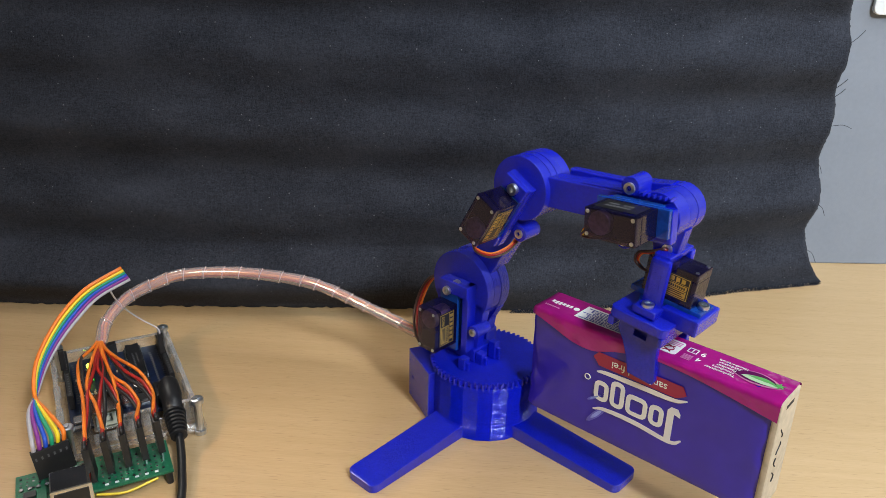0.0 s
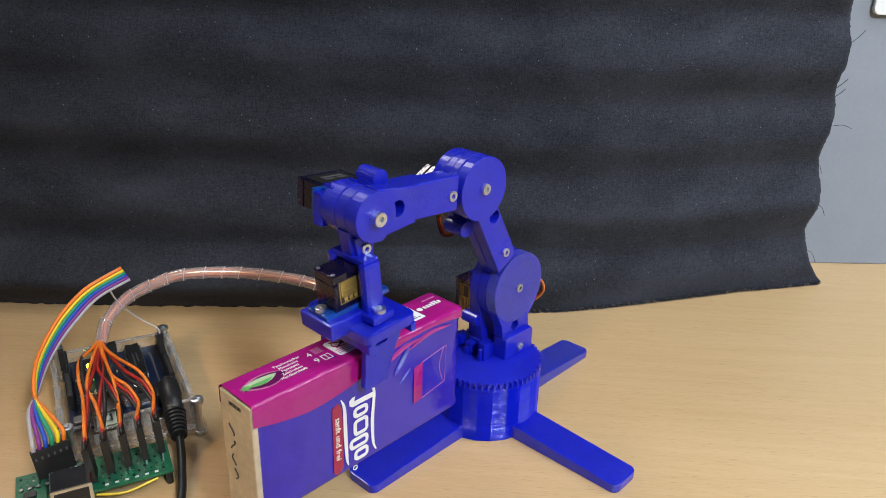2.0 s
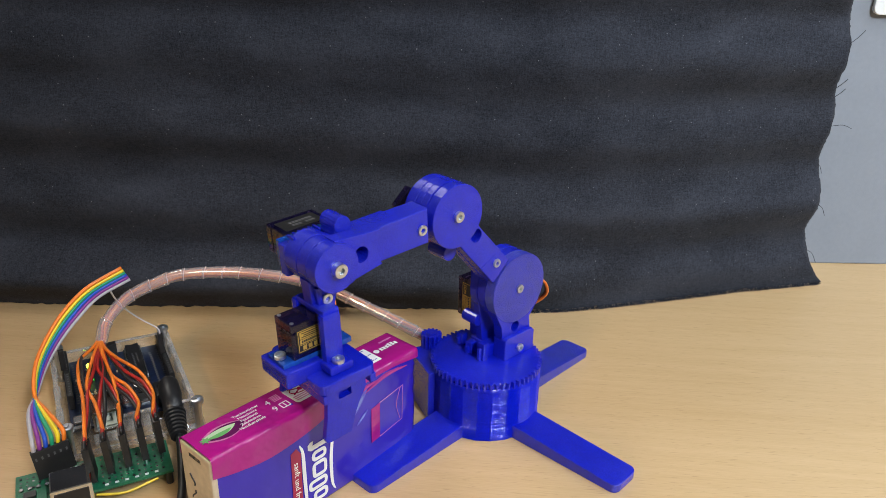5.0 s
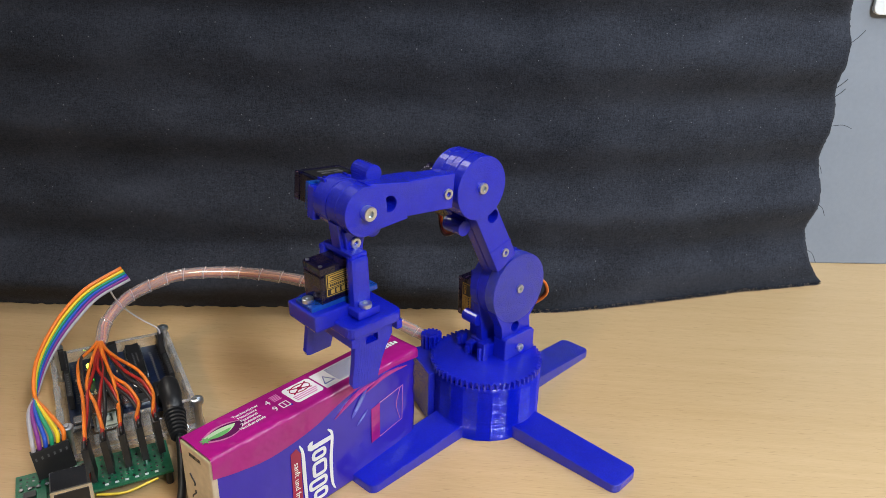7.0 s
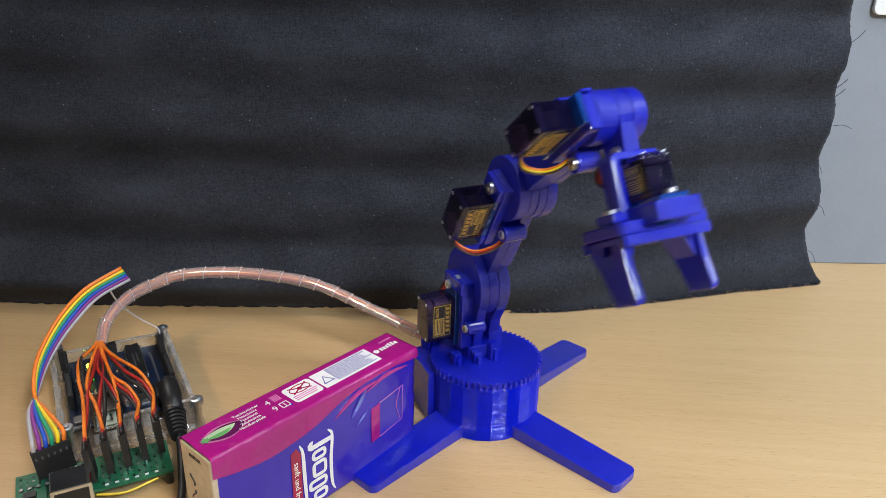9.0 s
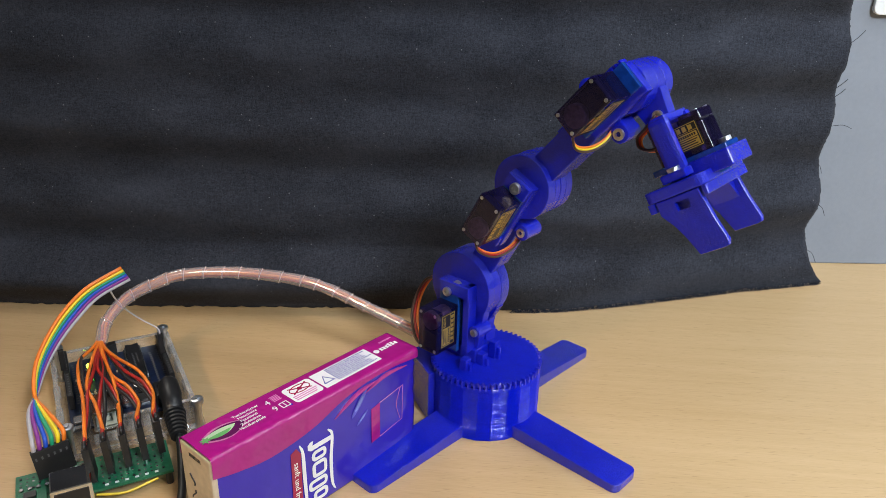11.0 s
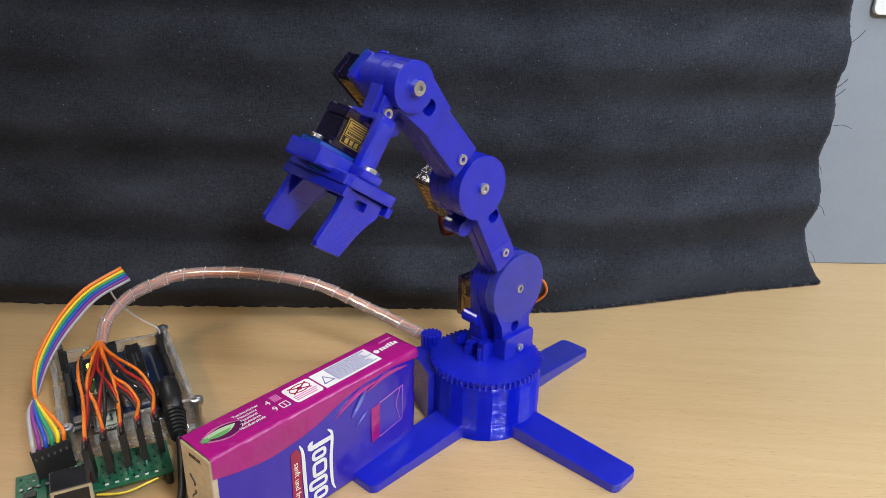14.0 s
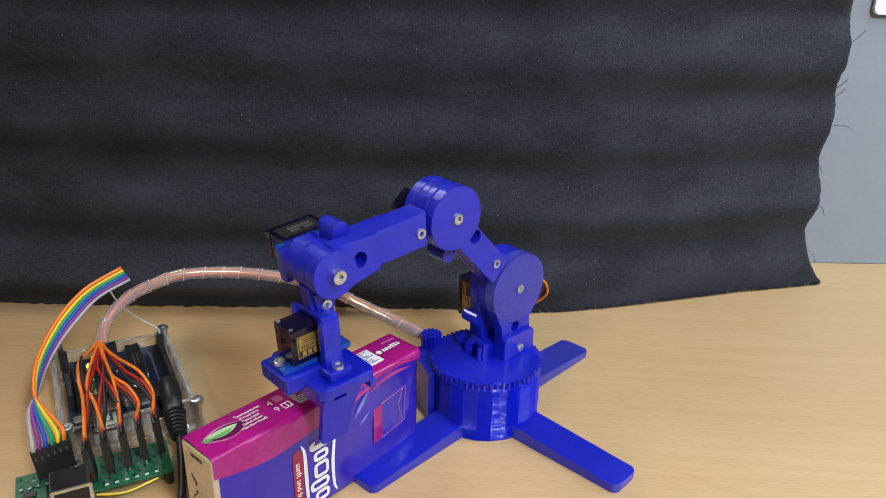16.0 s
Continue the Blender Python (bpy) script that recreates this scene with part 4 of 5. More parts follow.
def brand_print(pk, m, s):
    """The maker's mark as plain white slabs between two swashes, with a wine-red ribbon below."""
    m = m @ Matrix.Diagonal((s, s, 1, 1))
    x = -15.5
    for w, lo, hi in ((5.0, -6.5, 7.0), (5.4, -4.6, 3.6), (8.2, -4.6, 3.6), (5.6, -7.0, 3.6), (5.8, -4.6, 3.6)):
        slab = bm_prism(rounded(x, x + w, lo, hi, 2.2, 4) if w > 5.1 else [(x, lo + 1.6), (x + 1.0, lo), (x + 3.4, lo), (x + 4.6, lo + 1.6), (x + 4.6, hi), (x + 2.2, hi), (x + 2.2, lo + 2.4), (x, lo + 3.0)], 0, 0.12, "z", 0)
        if w > 5.1:
            slab = cut(slab, bm_prism(rounded(x + 1.7, x + w - 1.7, lo + 1.8, hi - 1.6, 0.7, 3), -1, 1, "z", 0))
        slab.transform(m)
        part("mark_slab", slab, WHITE, pk, "white shape of the maker's mark")
        x += w + 0.7
    for y0, sx in ((6.4, 1), (-9.2, -1)):
        line = spline([(-17 * sx, y0 - 1.5 * sx, 0), (-13 * sx, y0 + 0.8, 0), (0, y0 - 0.3 * sx, 0), (12 * sx, y0, 0), (17 * sx, y0 + 1.6 * sx, 0)], 6)
        bm = bm_tube(line, [0.35 + 0.75 * math.sin(math.pi * i / (len(line) - 1)) for i in range(len(line))], 6)
        for v in bm.verts:
            v.co.z = max(-0.0001, min(0.0001, v.co.z))
        bm.transform(m)
        part("mark_swash", bm, WHITE, pk)
    ribbon = flat([(-15, -15.6), (17, -15.6), (19, -13.4), (16.5, -10.4), (-13, -10.4), (-16.5, -12.6)], m, 0.1)
    part("ribbon", ribbon, WINE, pk, "wine-red ribbon with white words")
    part("words", bm_text("sanft und frei", 4.0, m @ mpose(1.0, -12.9, 0.16)), WHITE, pk)
    reg = bm_tube([(20.5 + 1.1 * math.cos(a), -4 + 1.1 * math.sin(a), 0) for a in [2 * math.pi * i / 12 for i in range(13)]], 0.2, 4)
    reg.transform(m)
    part("mark_ring", reg, WHITE, pk)


# ---- joint angles over time (degrees) ----
YAW = ((0, -39.3), (0.6, -39.3), (0.7, -41), (0.8, -45), (0.9, -53.5), (1, -65), (1.2, -85), (1.5, -112.1), (1.7, -122), (2, -129.8), (2.5, -132.9), (3, -133.3),
       (8.1, -133.3), (8.2, -132), (8.3, -126.5), (8.4, -118.5), (8.5, -108), (8.7, -88.5), (8.8, -78.5), (9, -59.2), (9.2, -45), (9.5, -38.6), (10, -36.4), (10.5, -36.2),
       (12.2, -36.2), (12.3, -38.5), (12.4, -45.5), (12.5, -55.5), (12.7, -76.5), (13, -102.8), (13.2, -117), (13.5, -128), (14, -132.4), (14.5, -133.3), (16, -133.3))
SHOULDER = ((0, 61.2), (3.2, 61.2), (3.5, 55), (3.7, 49.5), (3.8, 47.6), (4, 46.9), (4.2, 46.5), (4.9, 46.5), (5.4, 53.5), (5.9, 60.8), (6.3, 61.5), (15, 61.5), (15.3, 59.3), (15.5, 55.8), (15.7, 50), (15.85, 47), (16, 46.1))
ELBOW = ((0, 3.6), (3.2, 3.6), (3.5, 3.0), (3.8, -3.3), (4, -4.1), (4.2, -4.3), (4.9, -4.3), (5.4, -0.5), (5.9, 3.6), (6.3, 4.2), (8.1, 4.2), (8.5, 20.4), (9, 39.8), (9.2, 45.2), (9.6, 48.6), (10, 48.9),
         (14.7, 48.9), (15, 45.7), (15.3, 33), (15.5, 20), (15.7, 4), (15.85, -3), (16, -5.5))
WRIST = ((0, -95.2), (3.2, -95.2), (3.5, -90.3), (3.8, -92.6), (4, -93.2), (4.9, -93.2), (5.9, -92.5), (8.1, -92.5), (8.5, -73.8), (9, -60.5), (9.2, -58), (9.6, -56.3), (10, -56.1), (14.7, -56.1), (15, -52.2), (15.2, -56.5), (15.5, -71.5), (15.8, -90), (16, -93.7))
GRIP = ((0, 12.1), (4.3, 12.1), (4.9, 15.6), (15.75, 15.6), (16, 12.3))
GRIP_Y = 5.0


def at(keys, t):
    """Value of a joint at t: monotone cubic between its keys."""
    if t <= keys[0][0]:
        return keys[0][1]
    for i in range(len(keys) - 1):
        (a, va), (b, vb) = keys[i], keys[i + 1]
        if t <= b:
            d = (vb - va) / (b - a)
            def slope(k):
                if k == 0 or k == len(keys) - 1:
                    return 0.0
                p0, p1, p2 = keys[k - 1], keys[k], keys[k + 1]
                d0, d1 = (p1[1] - p0[1]) / (p1[0] - p0[0]), (p2[1] - p1[1]) / (p2[0] - p1[0])
                return 0.0 if d0 * d1 <= 0 else 2 * d0 * d1 / (d0 + d1)
            h, s = b - a, (t - a) / (b - a)
            return va * (1 + 2 * s) * (1 - s) ** 2 + slope(i) * h * s * (1 - s) ** 2 + vb * s * s * (3 - 2 * s) + slope(i + 1) * h * s * s * (s - 1)
    return keys[-1][1]


def link_pose(t, n):
    """Pose of link n (0 turntable, 1 upper arm, 2 forearm, 3 gripper) in the arm's space."""
    m = pose(0, 0, 0, 0, 0, at(YAW, t))
    if n == 0:
        return m
    a1, a2, a3 = at(SHOULDER, t), at(ELBOW, t), at(WRIST, t)
    x, z, a = A0, ZS, a1
    if n > 1:
        x, z, a = x + L1 * math.cos(radians(a1)), z + L1 * math.sin(radians(a1)), a2
    if n > 2:
        x, z, a = x + L2 * math.cos(radians(a2)), z + L2 * math.sin(radians(a2)), a3
    return m @ mpose(x, 0, z, 0, -a, 0)


REST = mpose(-75.9, -71.0, PH / 2 + 0.2, 0, 0, -126.5)
NUDGED = mpose(-74.9, -71.3, PH / 2 + 0.2, 0, 0, -127.0)


def pack_pose(t):
    if t <= 3.85:
        m = pose(0, 0, 0, 0, 0, at(YAW, 0)) @ mpose(91.8, 3.0, 52.4, 0, -0.3, 1.4)
        held = link_pose(t, 3) @ link_pose(0, 3).inverted() @ m
        if t < 3.5:
            return held
        s = (t - 3.5) / 0.35
        s = s * s * (3 - 2 * s)
        return held.lerp(REST, s)
    if t < 15.8:
        return REST
    return REST.lerp(NUDGED, (t - 15.8) / 0.2)


ROBOT, TURN, UPPER, FORE, GRIPPER, FINGERS = None, None, None, None, None, None


def motions():
    busy = [(0.5, 3.1), (3.1, 4.3), (4.3, 6.4), (8.0, 10.6), (12.1, 14.6), (14.6, 16.0)]
    times = sorted({0.0, 16.0} | {round(a + 0.1 * k, 1) for a, b in busy for k in range(int(round((b - a) * 10)) + 1)})
    for ob, n in ((TURN, 0), (UPPER, 1), (FORE, 2), (GRIPPER, 3)):
        walk(ob, [(t, link_pose(t, n)) for t in times])
    for ob, s in zip(FINGERS, (1, -1)):
        walk(ob, [(t, link_pose(t, 3) @ mpose(1.8, GRIP_Y + s * at(GRIP, t), 0)) for t in times])
    walk(PACK, [(t, pack_pose(t)) for t in times])


# ---- electronics ----
BOARD = mpose(-190, -16, 0, 0, 0, -57)   # x toward the socket end, y to the jack side


def build_controller():
    t = thing("microcontroller_board", "blue microcontroller board in a clear acrylic case with metal feet", "circuit board", BOARD)
    part("circuit_board", bm_box(-42, 26.6, -30, 23.4, 7.0, 8.6, 0.2), PCB_BLUE, t, "dark blue circuit board")
    part("case_plate", bm_box(-45, 46.5, -34, 30.5, 3.2, 5.6, 0.3), ACRYLIC, t, "clear acrylic case plate")
    for x0, x1, y0, y1 in ((-44, -41.8, -33, 26), (-45, 43, -35.2, -33), (-45, 43, 26, 28.2), (33.5, 35.5, -33, -21), (33.5, 35.5, -7, 7), (33.5, 35.5, 19, 26)):
        part("case_wall", bm_box(x0, x1, y0, y1, 2.6, 14.6, 0.3), ACRYLIC, t, "clear acrylic side wall")
        part("cut_edge", bm_box(x0, x1, y0, y1, 14.6, 15.3, 0.2), EDGE_CLEAR, t, "bright cut edge of the acrylic")
    for x in (-30, -8, 14, 30):
        for y in (-35.8, 25.4):
            part("case_tab", bm_box(x - 3.5, x + 3.5, y, y + 3.4, 8.5, 13, 0.5), EDGE_CLEAR, t, "clear interlocking tab")
    for x, y in ((-43.6, -34), (-43.6, 27), (34.5, -34), (34.5, 27), (42.4, -34), (42.4, 27)):
        part("cut_edge", bm_box(x - 1.1, x + 1.1, y - 1.1, y + 1.1, 2.6, 15.2, 0.3), EDGE_CLEAR, t)
    for x0, x1, y0, y1, z in ((33.6, 35.6, -21, -7, 8.0), (33.6, 35.6, 7, 19, 8.0), (41.5, 43.2, -33, 27, 5.2), (28.5, 30, -7, 8, 12.5)):
        part("cut_edge", bm_box(x0, x1, y0, y1, 2.8, z, 0.3), EDGE_CLEAR, t)
    for x, y in ((-39.0, 25), (44.0, 27.5), (40.7, -31.4), (-40, -31)):
        foot = bm_prism(circle(x, y, 2.9, 14), 0, 2.4, "z", 0.4)
        bm_prism(circle(x, y, 2.0, 12), 2.4, 18.0, "z", 0.2, foot)
        bm_prism(circle(x, y, 3.2, 14), 18.0, 21.0, "z", 0.7, foot)
        bm_prism(circle(x, y, 1.4, 6), 21.0, 21.9, "z", 0.2, foot)
        part("standoff", foot, STEEL, t, "nickel-plated standoff", smooth=False)
    # chips and connectors
    part("chip_socket", bm_box(-40, -3.6, 2.2, 11.6, 8.6, 10.6, 0.2), BLACK, t)
    chip = cut(bm_box(-39.4, -4.2, 3.3, 10.5, 10.8, 13.6, 0.35), bm_prism(circle(-39.6, 6.9, 1.3, 12), 13.0, 15, "z", 0))
    part("chip", chip, BLACK, t, "long black socketed chip")
    for bar in [(-28 + 1.9 * i, -27 + 1.9 * i, 5.6, 6.5) for i in range(8)] + [(-28 + 1.9 * i, -26.8 + 1.9 * i, 7.6, 8.3) for i in range(6)]:
        part("chip_print", bars([bar], mpose(0, 0, 13.62)), GREYPRINT, t)
    for k in range(14):
        for y in (2.7, 10.6):
            part("chip_pin", bm_box(-38.4 + 2.54 * k, -37.6 + 2.54 * k, y, y + 0.6, 10.4, 12.6, 0), TIN, t)
    for x0, x1, y in ((-41, -17, -27.9), (-15.5, 8, -27.9), (-38, -16, 21.6), (-14.5, 8.5, 21.6)):
        part("pin_header", bm_box(x0, x1, y - 1.3, y + 1.3, 8.6, 17.2, 0.3), BLACK, t, "black pin socket strip")
        for k in range(int((x1 - x0) / 2.54)):
            part("contact", bm_box(x0 + 0.9 + 2.54 * k, x0 + 1.8 + 2.54 * k, y - 0.45, y + 0.45, 17.0, 17.28, 0), GREYPRINT, t)
    for x, y in ((-20.2, -29.0), (-15.8, 20.6)):
        part("jumper_plug", bm_box(x - 1.3, x + 1.3, y - 1.4, y + 1.4, 17.2, 29.0, 0.25), BLACK, t, "single black jumper plug")
    part("pin_header", bm_box(-41, -37, -8, -1, 8.6, 17, 0.3), BLACK, t)
    usb = bm_box(16, 33.4, -20.2, -7.8, 8.6, 19.6, 0.6)
    usb = cut(usb, bm_box(26, 35, -18.9, -9.1, 9.8, 18.4, 0.3))
    part("usb_socket", usb, TIN, t, "silver square usb socket")
    tongue = cut(bm_box(25.5, 31.8, -18.7, -9.3, 10.0, 18.2, 0.2), bm_box(28, 33, -16.9, -11.1, 11.8, 16.6, 0.4))
    bm_box(27, 31.6, -15.6, -12.4, 12.8, 15.6, 0.2, tongue)
    part("socket_insert", tongue, SOCKET, t, "pale green-white plastic socket insert")
    part("power_jack", bm_box(10, 24, 11.0, 19.5, 8.6, 15.4, 0.8), BLACK, t, "black barrel power jack")
    for x, y in ((6, -2), (6, 5)):
        part("capacitor", bm_prism(circle(x, y, 3.2, 16), 8.6, 14, "z", 0.5), TIN, t, "silver can capacitor")
    part("crystal", bm_box(8, 19, -5.2, -1.0, 8.6, 12, 1.2), TIN, t)
    part("regulator", bm_box(10, 16, 3, 9, 8.6, 10.4, 0.2), BLACK, t)
    part("regulator_tab", bm_box(16, 18.2, 3.4, 8.6, 8.6, 9.6, 0.1), TIN, t)
    part("small_chip", bm_box(3, 10, -20, -13, 8.6, 9.8, 0.2), BLACK, t)
    part("reset_button", bm_box(18, 24, -28.5, -22.5, 8.6, 11, 0.4), TIN, t)
    rng = random.Random(8)
    for k in range(56):
        x, y = rng.uniform(-34, 22), rng.uniform(-25, 1)
        if x > 14 and -22 < y < -6:
            continue
        part("component", bm_box(x, x + rng.uniform(0.8, 2.2), y, y + rng.uniform(0.6, 1.2), 8.6, 9.4, 0.1), rng.choice((BLACK, TIN, GREYPRINT, CREAM)), t)
    mark = bm_tube([(-17 + 4.6 * math.sin(a), -20 + 2.4 * math.sin(2 * a), 8.75) for a in [2 * math.pi * i / 28 for i in range(29)]], 0.26, 5)
    part("board_print", mark, GREY, t)
    for bar in [(-4 + 0.4 * (i % 2), -2.6, -24 + 1.8 * i, -22.9 + 1.8 * i) for i in range(13)]:
        part("board_print", bars([bar], mpose(0, 0, 8.62)), WHITE, t)
    for bar in [(-34 + 2.3 * i, -32.8 + 2.3 * i, 15.0, 16.4) for i in range(16)] + [(-36 + 2.54 * i, -35 + 2.54 * i, 19.2, 20.3) for i in range(17)] + [(-38 + 2.54 * i, -37 + 2.54 * i, -25.6, -24.4) for i in range(17)]:
        part("board_print", bars([bar], mpose(0, 0, 8.62)), GREYPRINT, t)
    part("status_led", bm_box(-17.2, -16.0, -16.0, -15.2, 8.6, 9.4, 0.2), LED_GREEN, t, "small lit green light")
    part("power_led", bm_prism(circle(-21.6, -17.4, 0.8, 12), 14.4, 16.6, "z", 0.5), LED, t, "small lit yellow-green indicator light")
    part("led_leg", bm_box(-21.9, -21.3, -17.7, -17.1, 8.6, 14.5, 0), TIN, t)
    return t


PERF = mpose(-176.5, -84, 0, 0, 0, 31.5)   # x along the long side


def build_perfboard():
    t = thing("driver_board", "green prototype board with plugged servo leads", "circuit board", PERF)
    part("board", bm_box(-29.5, 35, -12, 12, 6.6, 8.2, 0.2), PCB_GREEN, t, "green dotted prototype board")
    for i in range(26):
        for j in range(8):
            x, y = -32.5 + 2.54 * i, -9 + 2.54 * j
            if abs(y) < 11 and -28 < x < 34:
                part("solder_pad", bm_prism(circle(x, y, 0.55, 7), 8.1, 8.35 + 0.5 * ((i * 7 + j * 3) % 5 == 0), "z", 0), (BLACK, TIN, GREYPRINT, PCB_GREEN, BLACK)[(i * 7 + j * 3) % 5], t)
    for x, y in ((-27, -10), (33, -10), (33, 10), (-27, 10)):
        part("peg", bm_prism(circle(x, y, 1.6, 10), 0, 6.6, "z", 0.2), BLACK, t)
    sock = bm_box(-15, 1.5, -20.5, -6, 8.2, 19.2, 0.7)
    part("metal_socket", sock, MIRROR, t, "shiny metal connector shell")
    part("socket_mouth", bm_box(-13.5, 0, -20.8, -20.0, 10, 17.6, 0.2), BLACK, t)
    for k in range(6):
        part("edge_print", bars([(6 + 4.2 * k, 7.6 + 4.2 * k, -10.9, -9.6)], mpose(0, 0, 8.22)), WHITE, t)
    under = bm_tube(spline([(2, -11.5, 5.2), (14, -13.5, 4.0), (28, -11, 5.0)], 8), 0.6, 6)
    part("jumper_wire", under, YELLOW, t, "thin yellow wire under the board")
    part("small_module", bm_box(-28, -17, -11, -2, 8.2, 9.6, 0.2), PCB_GREEN, t)
    part("module_chip", bm_box(-26, -21, -8, -4, 9.6, 10.8, 0.2), BLACK, t)
    for k in range(4):
        part("lead_post", bm_prism(circle(-27 + 3.4 * k, -0.6, 1.0, 10), 8.2, 10.0, "z", 0.2), TIN, t)
    return t


PLUGS = ((-172, -87), (-167, -81), (-161, -76.5), (-155.5, -71.5), (-150, -66.5))
TUBE_END = (-209, -3.5, 29)
# where each lead's orange, red and black wire bends on its way to the plug
FAN = (
    (((-208, -27), (-199, -44), (-189, -59)), ((-197, -33), (-189, -54), (-183, -66)), ((-209, -23), (-200, -39), (-182, -66))),
    (((-199, -34), (-191, -51), (-182, -61)), ((-193, -31), (-185, -49), (-179, -63)), ((-194, -29), (-183, -50), (-175, -65))),
    (((-193, -28), (-182, -43), (-173, -57)), ((-195, -33), (-180, -49), (-172, -59)), ((-188, -41), (-175, -57), (-168, -64))),
    (((-186, -37), (-173, -47), (-163, -57)), ((-182, -42), (-169, -53), (-161, -62)), ((-182, -44), (-168, -56), (-159, -65))),
    (((-190, -22), (-173, -34), (-160, -48)), ((-182, -32), (-167, -43), (-157, -54)), ((-179, -37), (-165, -48), (-155, -58))))


def build_servo_leads():
    """Five three-wire leads out of the wrapped bundle, each to its own black plug."""
    for k, (px, py) in enumerate(PLUGS):
        t = thing("servo_lead", "orange red and black servo lead with a black plug", "cable", group="servo leads in the driver board")
        m = mpose(px, py, 9.0 + 0.5 * k, 5, -3, 24 + 3 * k)
        plug = bm_box(-1.5, 1.5, -3.9, 3.9, 1.2, 20.4, 0.25)
        bm_box(-1.65, 1.65, -3.9, 3.9, 9.5, 10.2, 0.1, plug)
        part("plug", plug, BLACK, t, "black three-pin plug", m)
        for y in (-2.54, 0, 2.54):
            part("pin", bm_box(-0.35, 0.35, y - 0.35, y + 0.35, -2.8, 1.4, 0), TIN, t, "", m)
            part("contact", bm_box(-1.62, -1.45, y - 0.5, y + 0.5, 5.5, 7.0, 0), TIN, t, "", m)
        for j, (colour, y) in enumerate(((ORANGE, 2.54), (RED, 0), (BLACK, -2.54))):
            end = m @ Vector((0, y * MM, 20.2 * MM)) / MM
            start = Vector(TUBE_END) + Vector((0.5 * (k - 2), 0.9 * (j - 1), 0.8 * (1 - j)))
            bends = [Vector((bx, by, z - 0.15 * j)) for (bx, by), z in zip(FAN[k][j], (31, 32, 30.5))]
            neck = start.lerp(bends[0], 0.35) + Vector((0, -1.2, -0.6))
            part("wire", bm_tube(spline([start, neck] + bends + [end + Vector((0, 0.4, 2.5)), end], 7), 0.86, 8), colour, t, "", smooth=True)


def build_bundle():
    t = thing("wrapped_cable_bundle", "copper-red servo leads in a clear spiral wrap arching to the arm", "cable")
    line = spline([(-209, -3.5, 28), (-207.5, 3, 38), (-200, 14, 47), (-186, 24, 53), (-170, 30, 56.5), (-137, 34, 57), (-100, 34.5, 52.5), (-68, 27, 43.5), (-44, 20, 36), (-30, 17, 31)], 12)
    for k, c in enumerate((ORANGE, RED, BROWN, RED, ORANGE, COPPER, COPPER)):
        pts = []
        for i, q in enumerate(line):
            a = 2 * math.pi * k / 7 + i * 0.05
            d = (line[min(i + 1, len(line) - 1)] - line[max(i - 1, 0)]).normalized()
            s = d.cross(Vector((0, 0, 1))).normalized()
            u = s.cross(d)
            pts.append(q + (s * math.cos(a) + u * math.sin(a)) * 1.6)
        part("lead", bm_tube(pts, 0.86, 6), c, t, "", smooth=True)
    # each turn of the wrap is a short sleeve, a little wider at one end, laid over the next
    fine, run = spline(line, 10), [0.0]
    for a, b in zip(fine, fine[1:]):
        run.append(run[-1] + (b - a).length)
    rng = random.Random(6)
    start, step = 0.0, 8
    while start < run[-1] - 6:
        stop = min(run[-1], start + rng.uniform(8.5, 12.5))
        marks = [start + (stop + 0.8 - start) * k / step for k in range(step + 1)]
        turn = [fine[min(range(len(run)), key=lambda q: abs(run[q] - d))] for d in marks]
        turn = [q for k, q in enumerate(turn) if k == 0 or (q - turn[k - 1]).length > 0.05]
        start = stop
        lift = rng.uniform(-0.12, 0.16)
        part("wrap_turn", bm_tube(turn, [3.0 + lift + 0.5 * k / step for k in range(len(turn))], 16, closed_ends=False), WRAP, t, "clear plastic spiral wrap", smooth=True)
        end, d = turn[-1], (turn[-1] - turn[-2]).normalized()
        sd = d.cross(Vector((0, 0, 1))).normalized()
        u = sd.cross(d)
        ring = [end + (sd * math.cos(a) + u * math.sin(a)) * (3.5 + lift) + d * (0.9 * math.sin(a)) for a in [2 * math.pi * q / 18 for q in range(19)]]
        part("wrap_edge", bm_tube(ring, 0.17, 4), WRAP_EDGE, t)


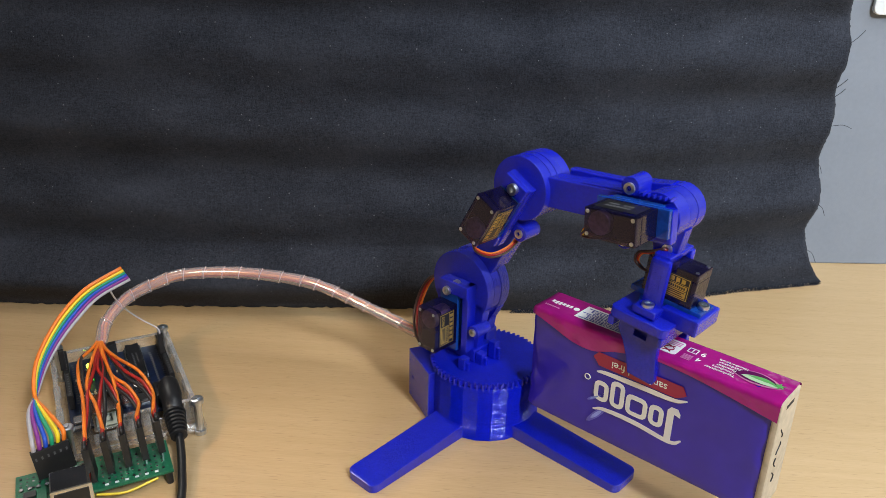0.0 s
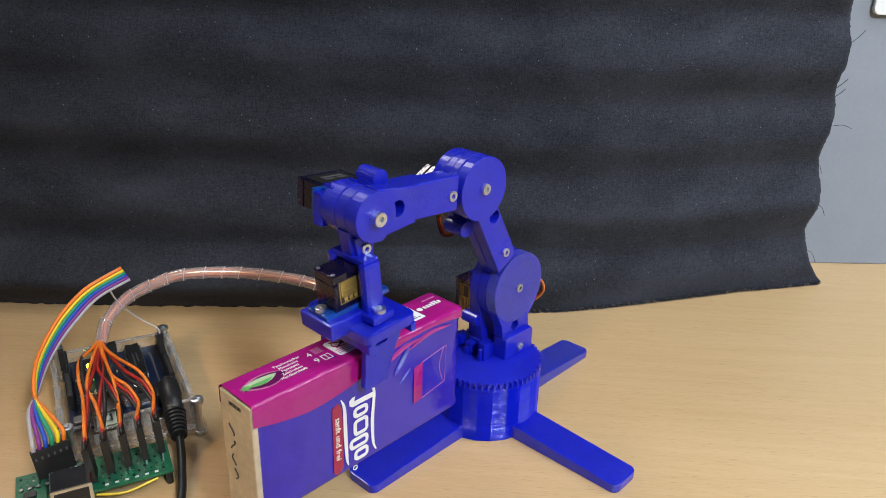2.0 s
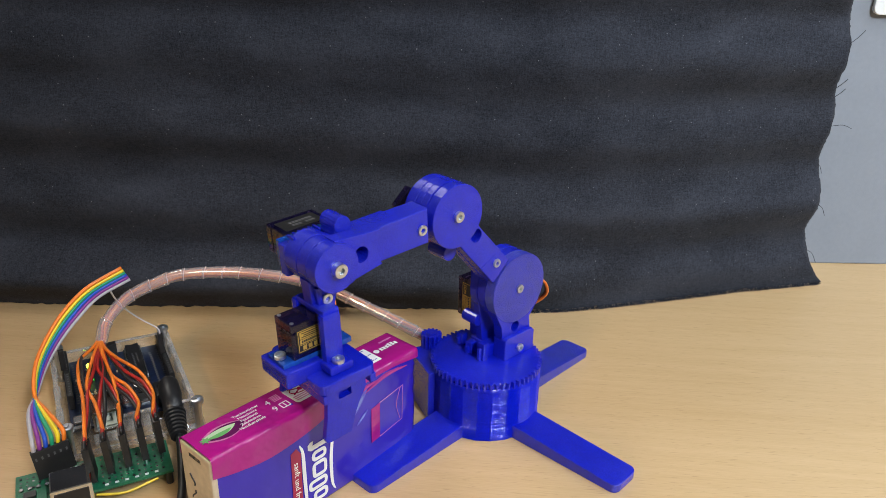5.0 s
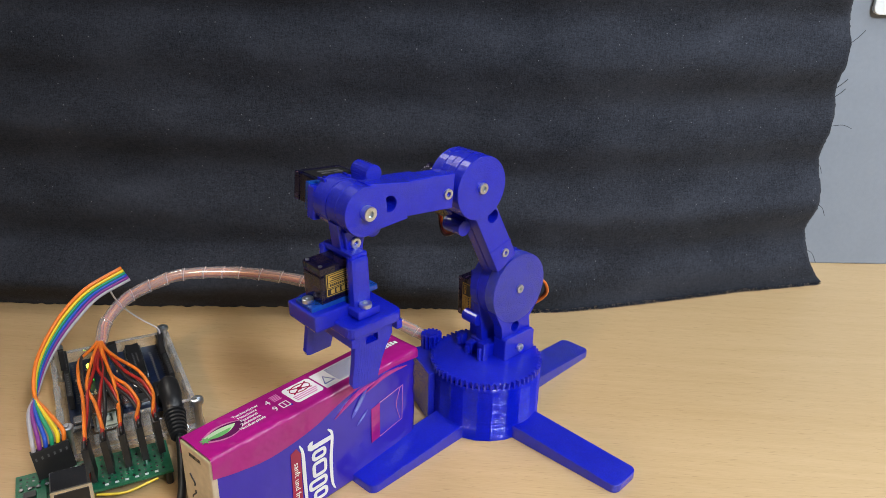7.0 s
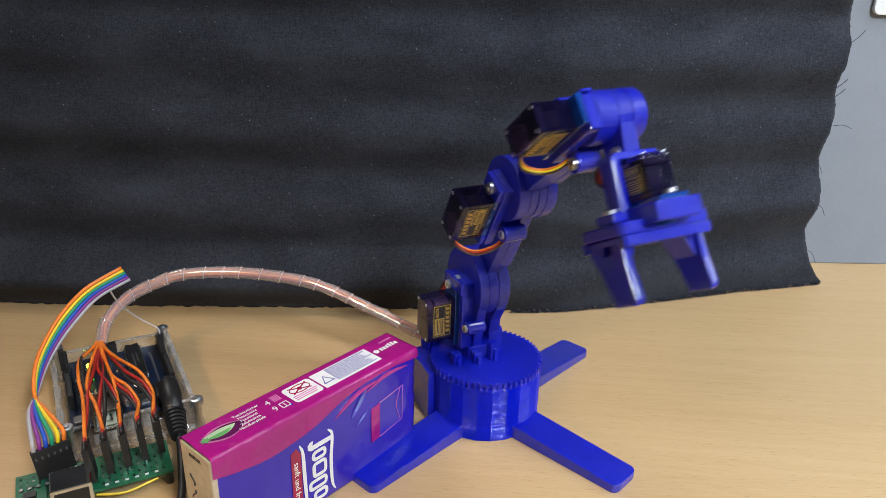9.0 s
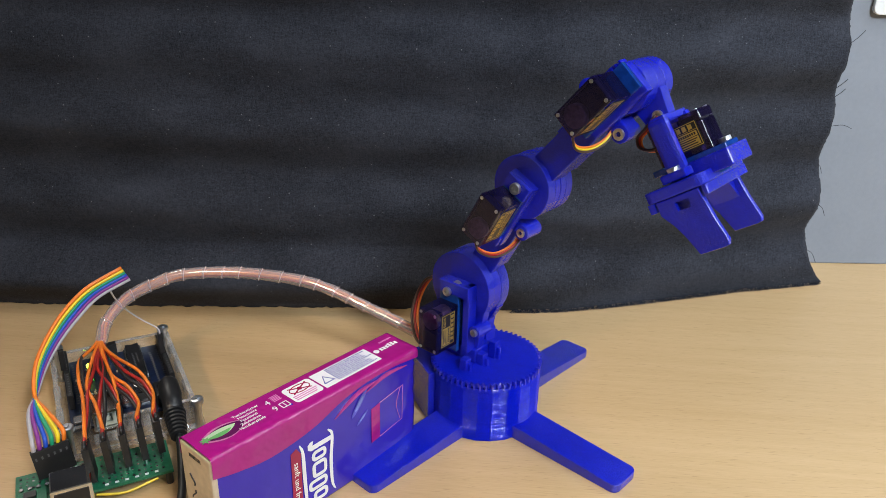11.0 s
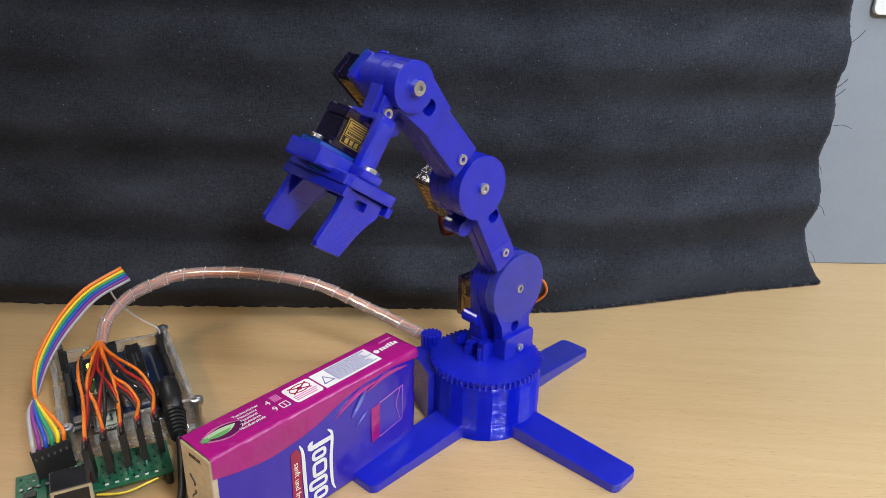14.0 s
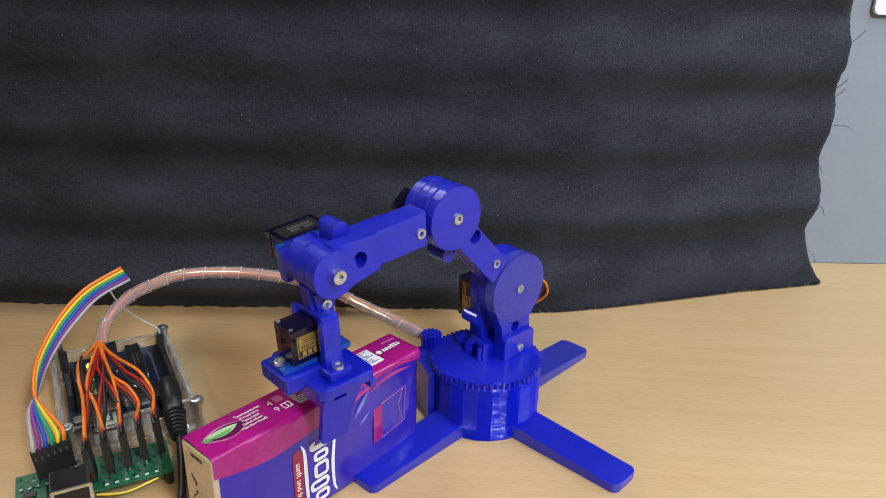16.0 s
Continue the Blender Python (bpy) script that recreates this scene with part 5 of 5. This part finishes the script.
def build_ribbon():
    t = thing("ribbon_cable", "rainbow ribbon cable with a black six-pin plug and a cut end", "cable")
    conn = bm_box(-8, 8, -1.4, 1.4, 0, 14, 0.25)
    cm = mpose(-190.5, -84.5, 9.4, -6, -5, 42)
    part("plug", conn, BLACK, t, "black six-pin plug", cm)
    for k in range(6):
        part("contact", bm_box(-6.9 + 2.54 * k, -6.1 + 2.54 * k, -1.5, -1.35, 9.5, 11, 0), GREYPRINT, t, "", cm)
        part("pin", bm_box(-6.8 + 2.54 * k, -6.2 + 2.54 * k, -0.3, 0.3, -1.6, 0.2, 0), TIN, t, "", cm)
    colours = (ORANGE, YELLOW, GREEN, CABLE_BLUE, PURPLE, GREY)
    # middle line and the direction across the ribbon at each station
    mid = [(-211.5, -60, 32), (-214.5, -48, 40), (-214, -36, 47.5), (-211.5, -22, 54.5), (-206, -8, 61), (-194, 5.5, 66.5)]
    wide = [(0.1, -0.6, 0.35), (-0.38, -0.95, 0.65), (-0.68, -0.95, 0.82), (-0.8, -0.8, 1.2), (-0.6, -0.75, 1.4), (-0.42, -0.6, 1.55)]
    for k, c in enumerate(colours):
        o = (2.5 - k)
        end = cm @ Vector(((6.35 - 2.54 * k) * MM, 0, 13.8 * MM)) / MM
        pts = [end, end + Vector((-1.0, 1.6, 5.0)), end.lerp(Vector(mid[0]), 0.55) + Vector((-1.5 - 0.3 * k, 1.0, 2.5))]
        pts += [Vector(q) + Vector(w) * o * (0.35 if i == 0 else 1.0) for i, (q, w) in enumerate(zip(mid, wide))]
        part("wire", bm_tube(spline(pts, 7), 0.98, 8), c, t, "", smooth=True)


def build_power_cord():
    t = thing("power_cord", "black power cord with a ribbed barrel plug", "cable")
    a, b = Vector((-166.5, -19, 17.5)), Vector((-145.5, -56, 9.5))
    d = (b - a)
    body = bm_tube([a, a + d * 0.08, a + d * 0.30, a + d * 0.36, a + d * 0.6], [3.4, 5.2, 5.6, 4.9, 4.9], 16)
    part("plug_body", body, BLACK, t, "black moulded plug", smooth=True)
    for k in range(7):
        q = a + d * (0.6 + 0.055 * k)
        part("strain_rib", bm_tube([q - d * 0.012, q - d * 0.008, q + d * 0.018, q + d * 0.022], [3.8, 5.6 - 0.25 * k, 5.5 - 0.25 * k, 3.6 - 0.12 * k], 14), BLACK, t)
    part("cord", bm_tube(spline([a + d * 0.55, b, (-138, -73, 5.5), (-131.5, -92, 2.6), (-127, -125, 2.4), (-120, -190, 2.1), (-150, -320, 2.1)], 10), 2.0, 10), BLACK, t, "", smooth=True)
    line = spline([(-221, 30, 52), (-214, 25, 42), (-204, 18, 38), (-192, 11, 36), (-182.8, 10.0, 31.5), (-181.3, 8.5, 28.0)], 8)
    g = thing("thin_grey_wire", "single thin grey wire bent over the acrylic case", "cable")
    part("wire", bm_tube(line, 0.5, 6), GREY, g, smooth=True)


build_room()
build_table()
build_cloth()
build_wall_plate()
ROBOT, TURN, UPPER, FORE, GRIPPER, FINGERS = build_arm()
PACK = build_pack()
build_controller()
build_perfboard()
build_servo_leads()
build_bundle()
build_ribbon()
build_power_cord()
motions()
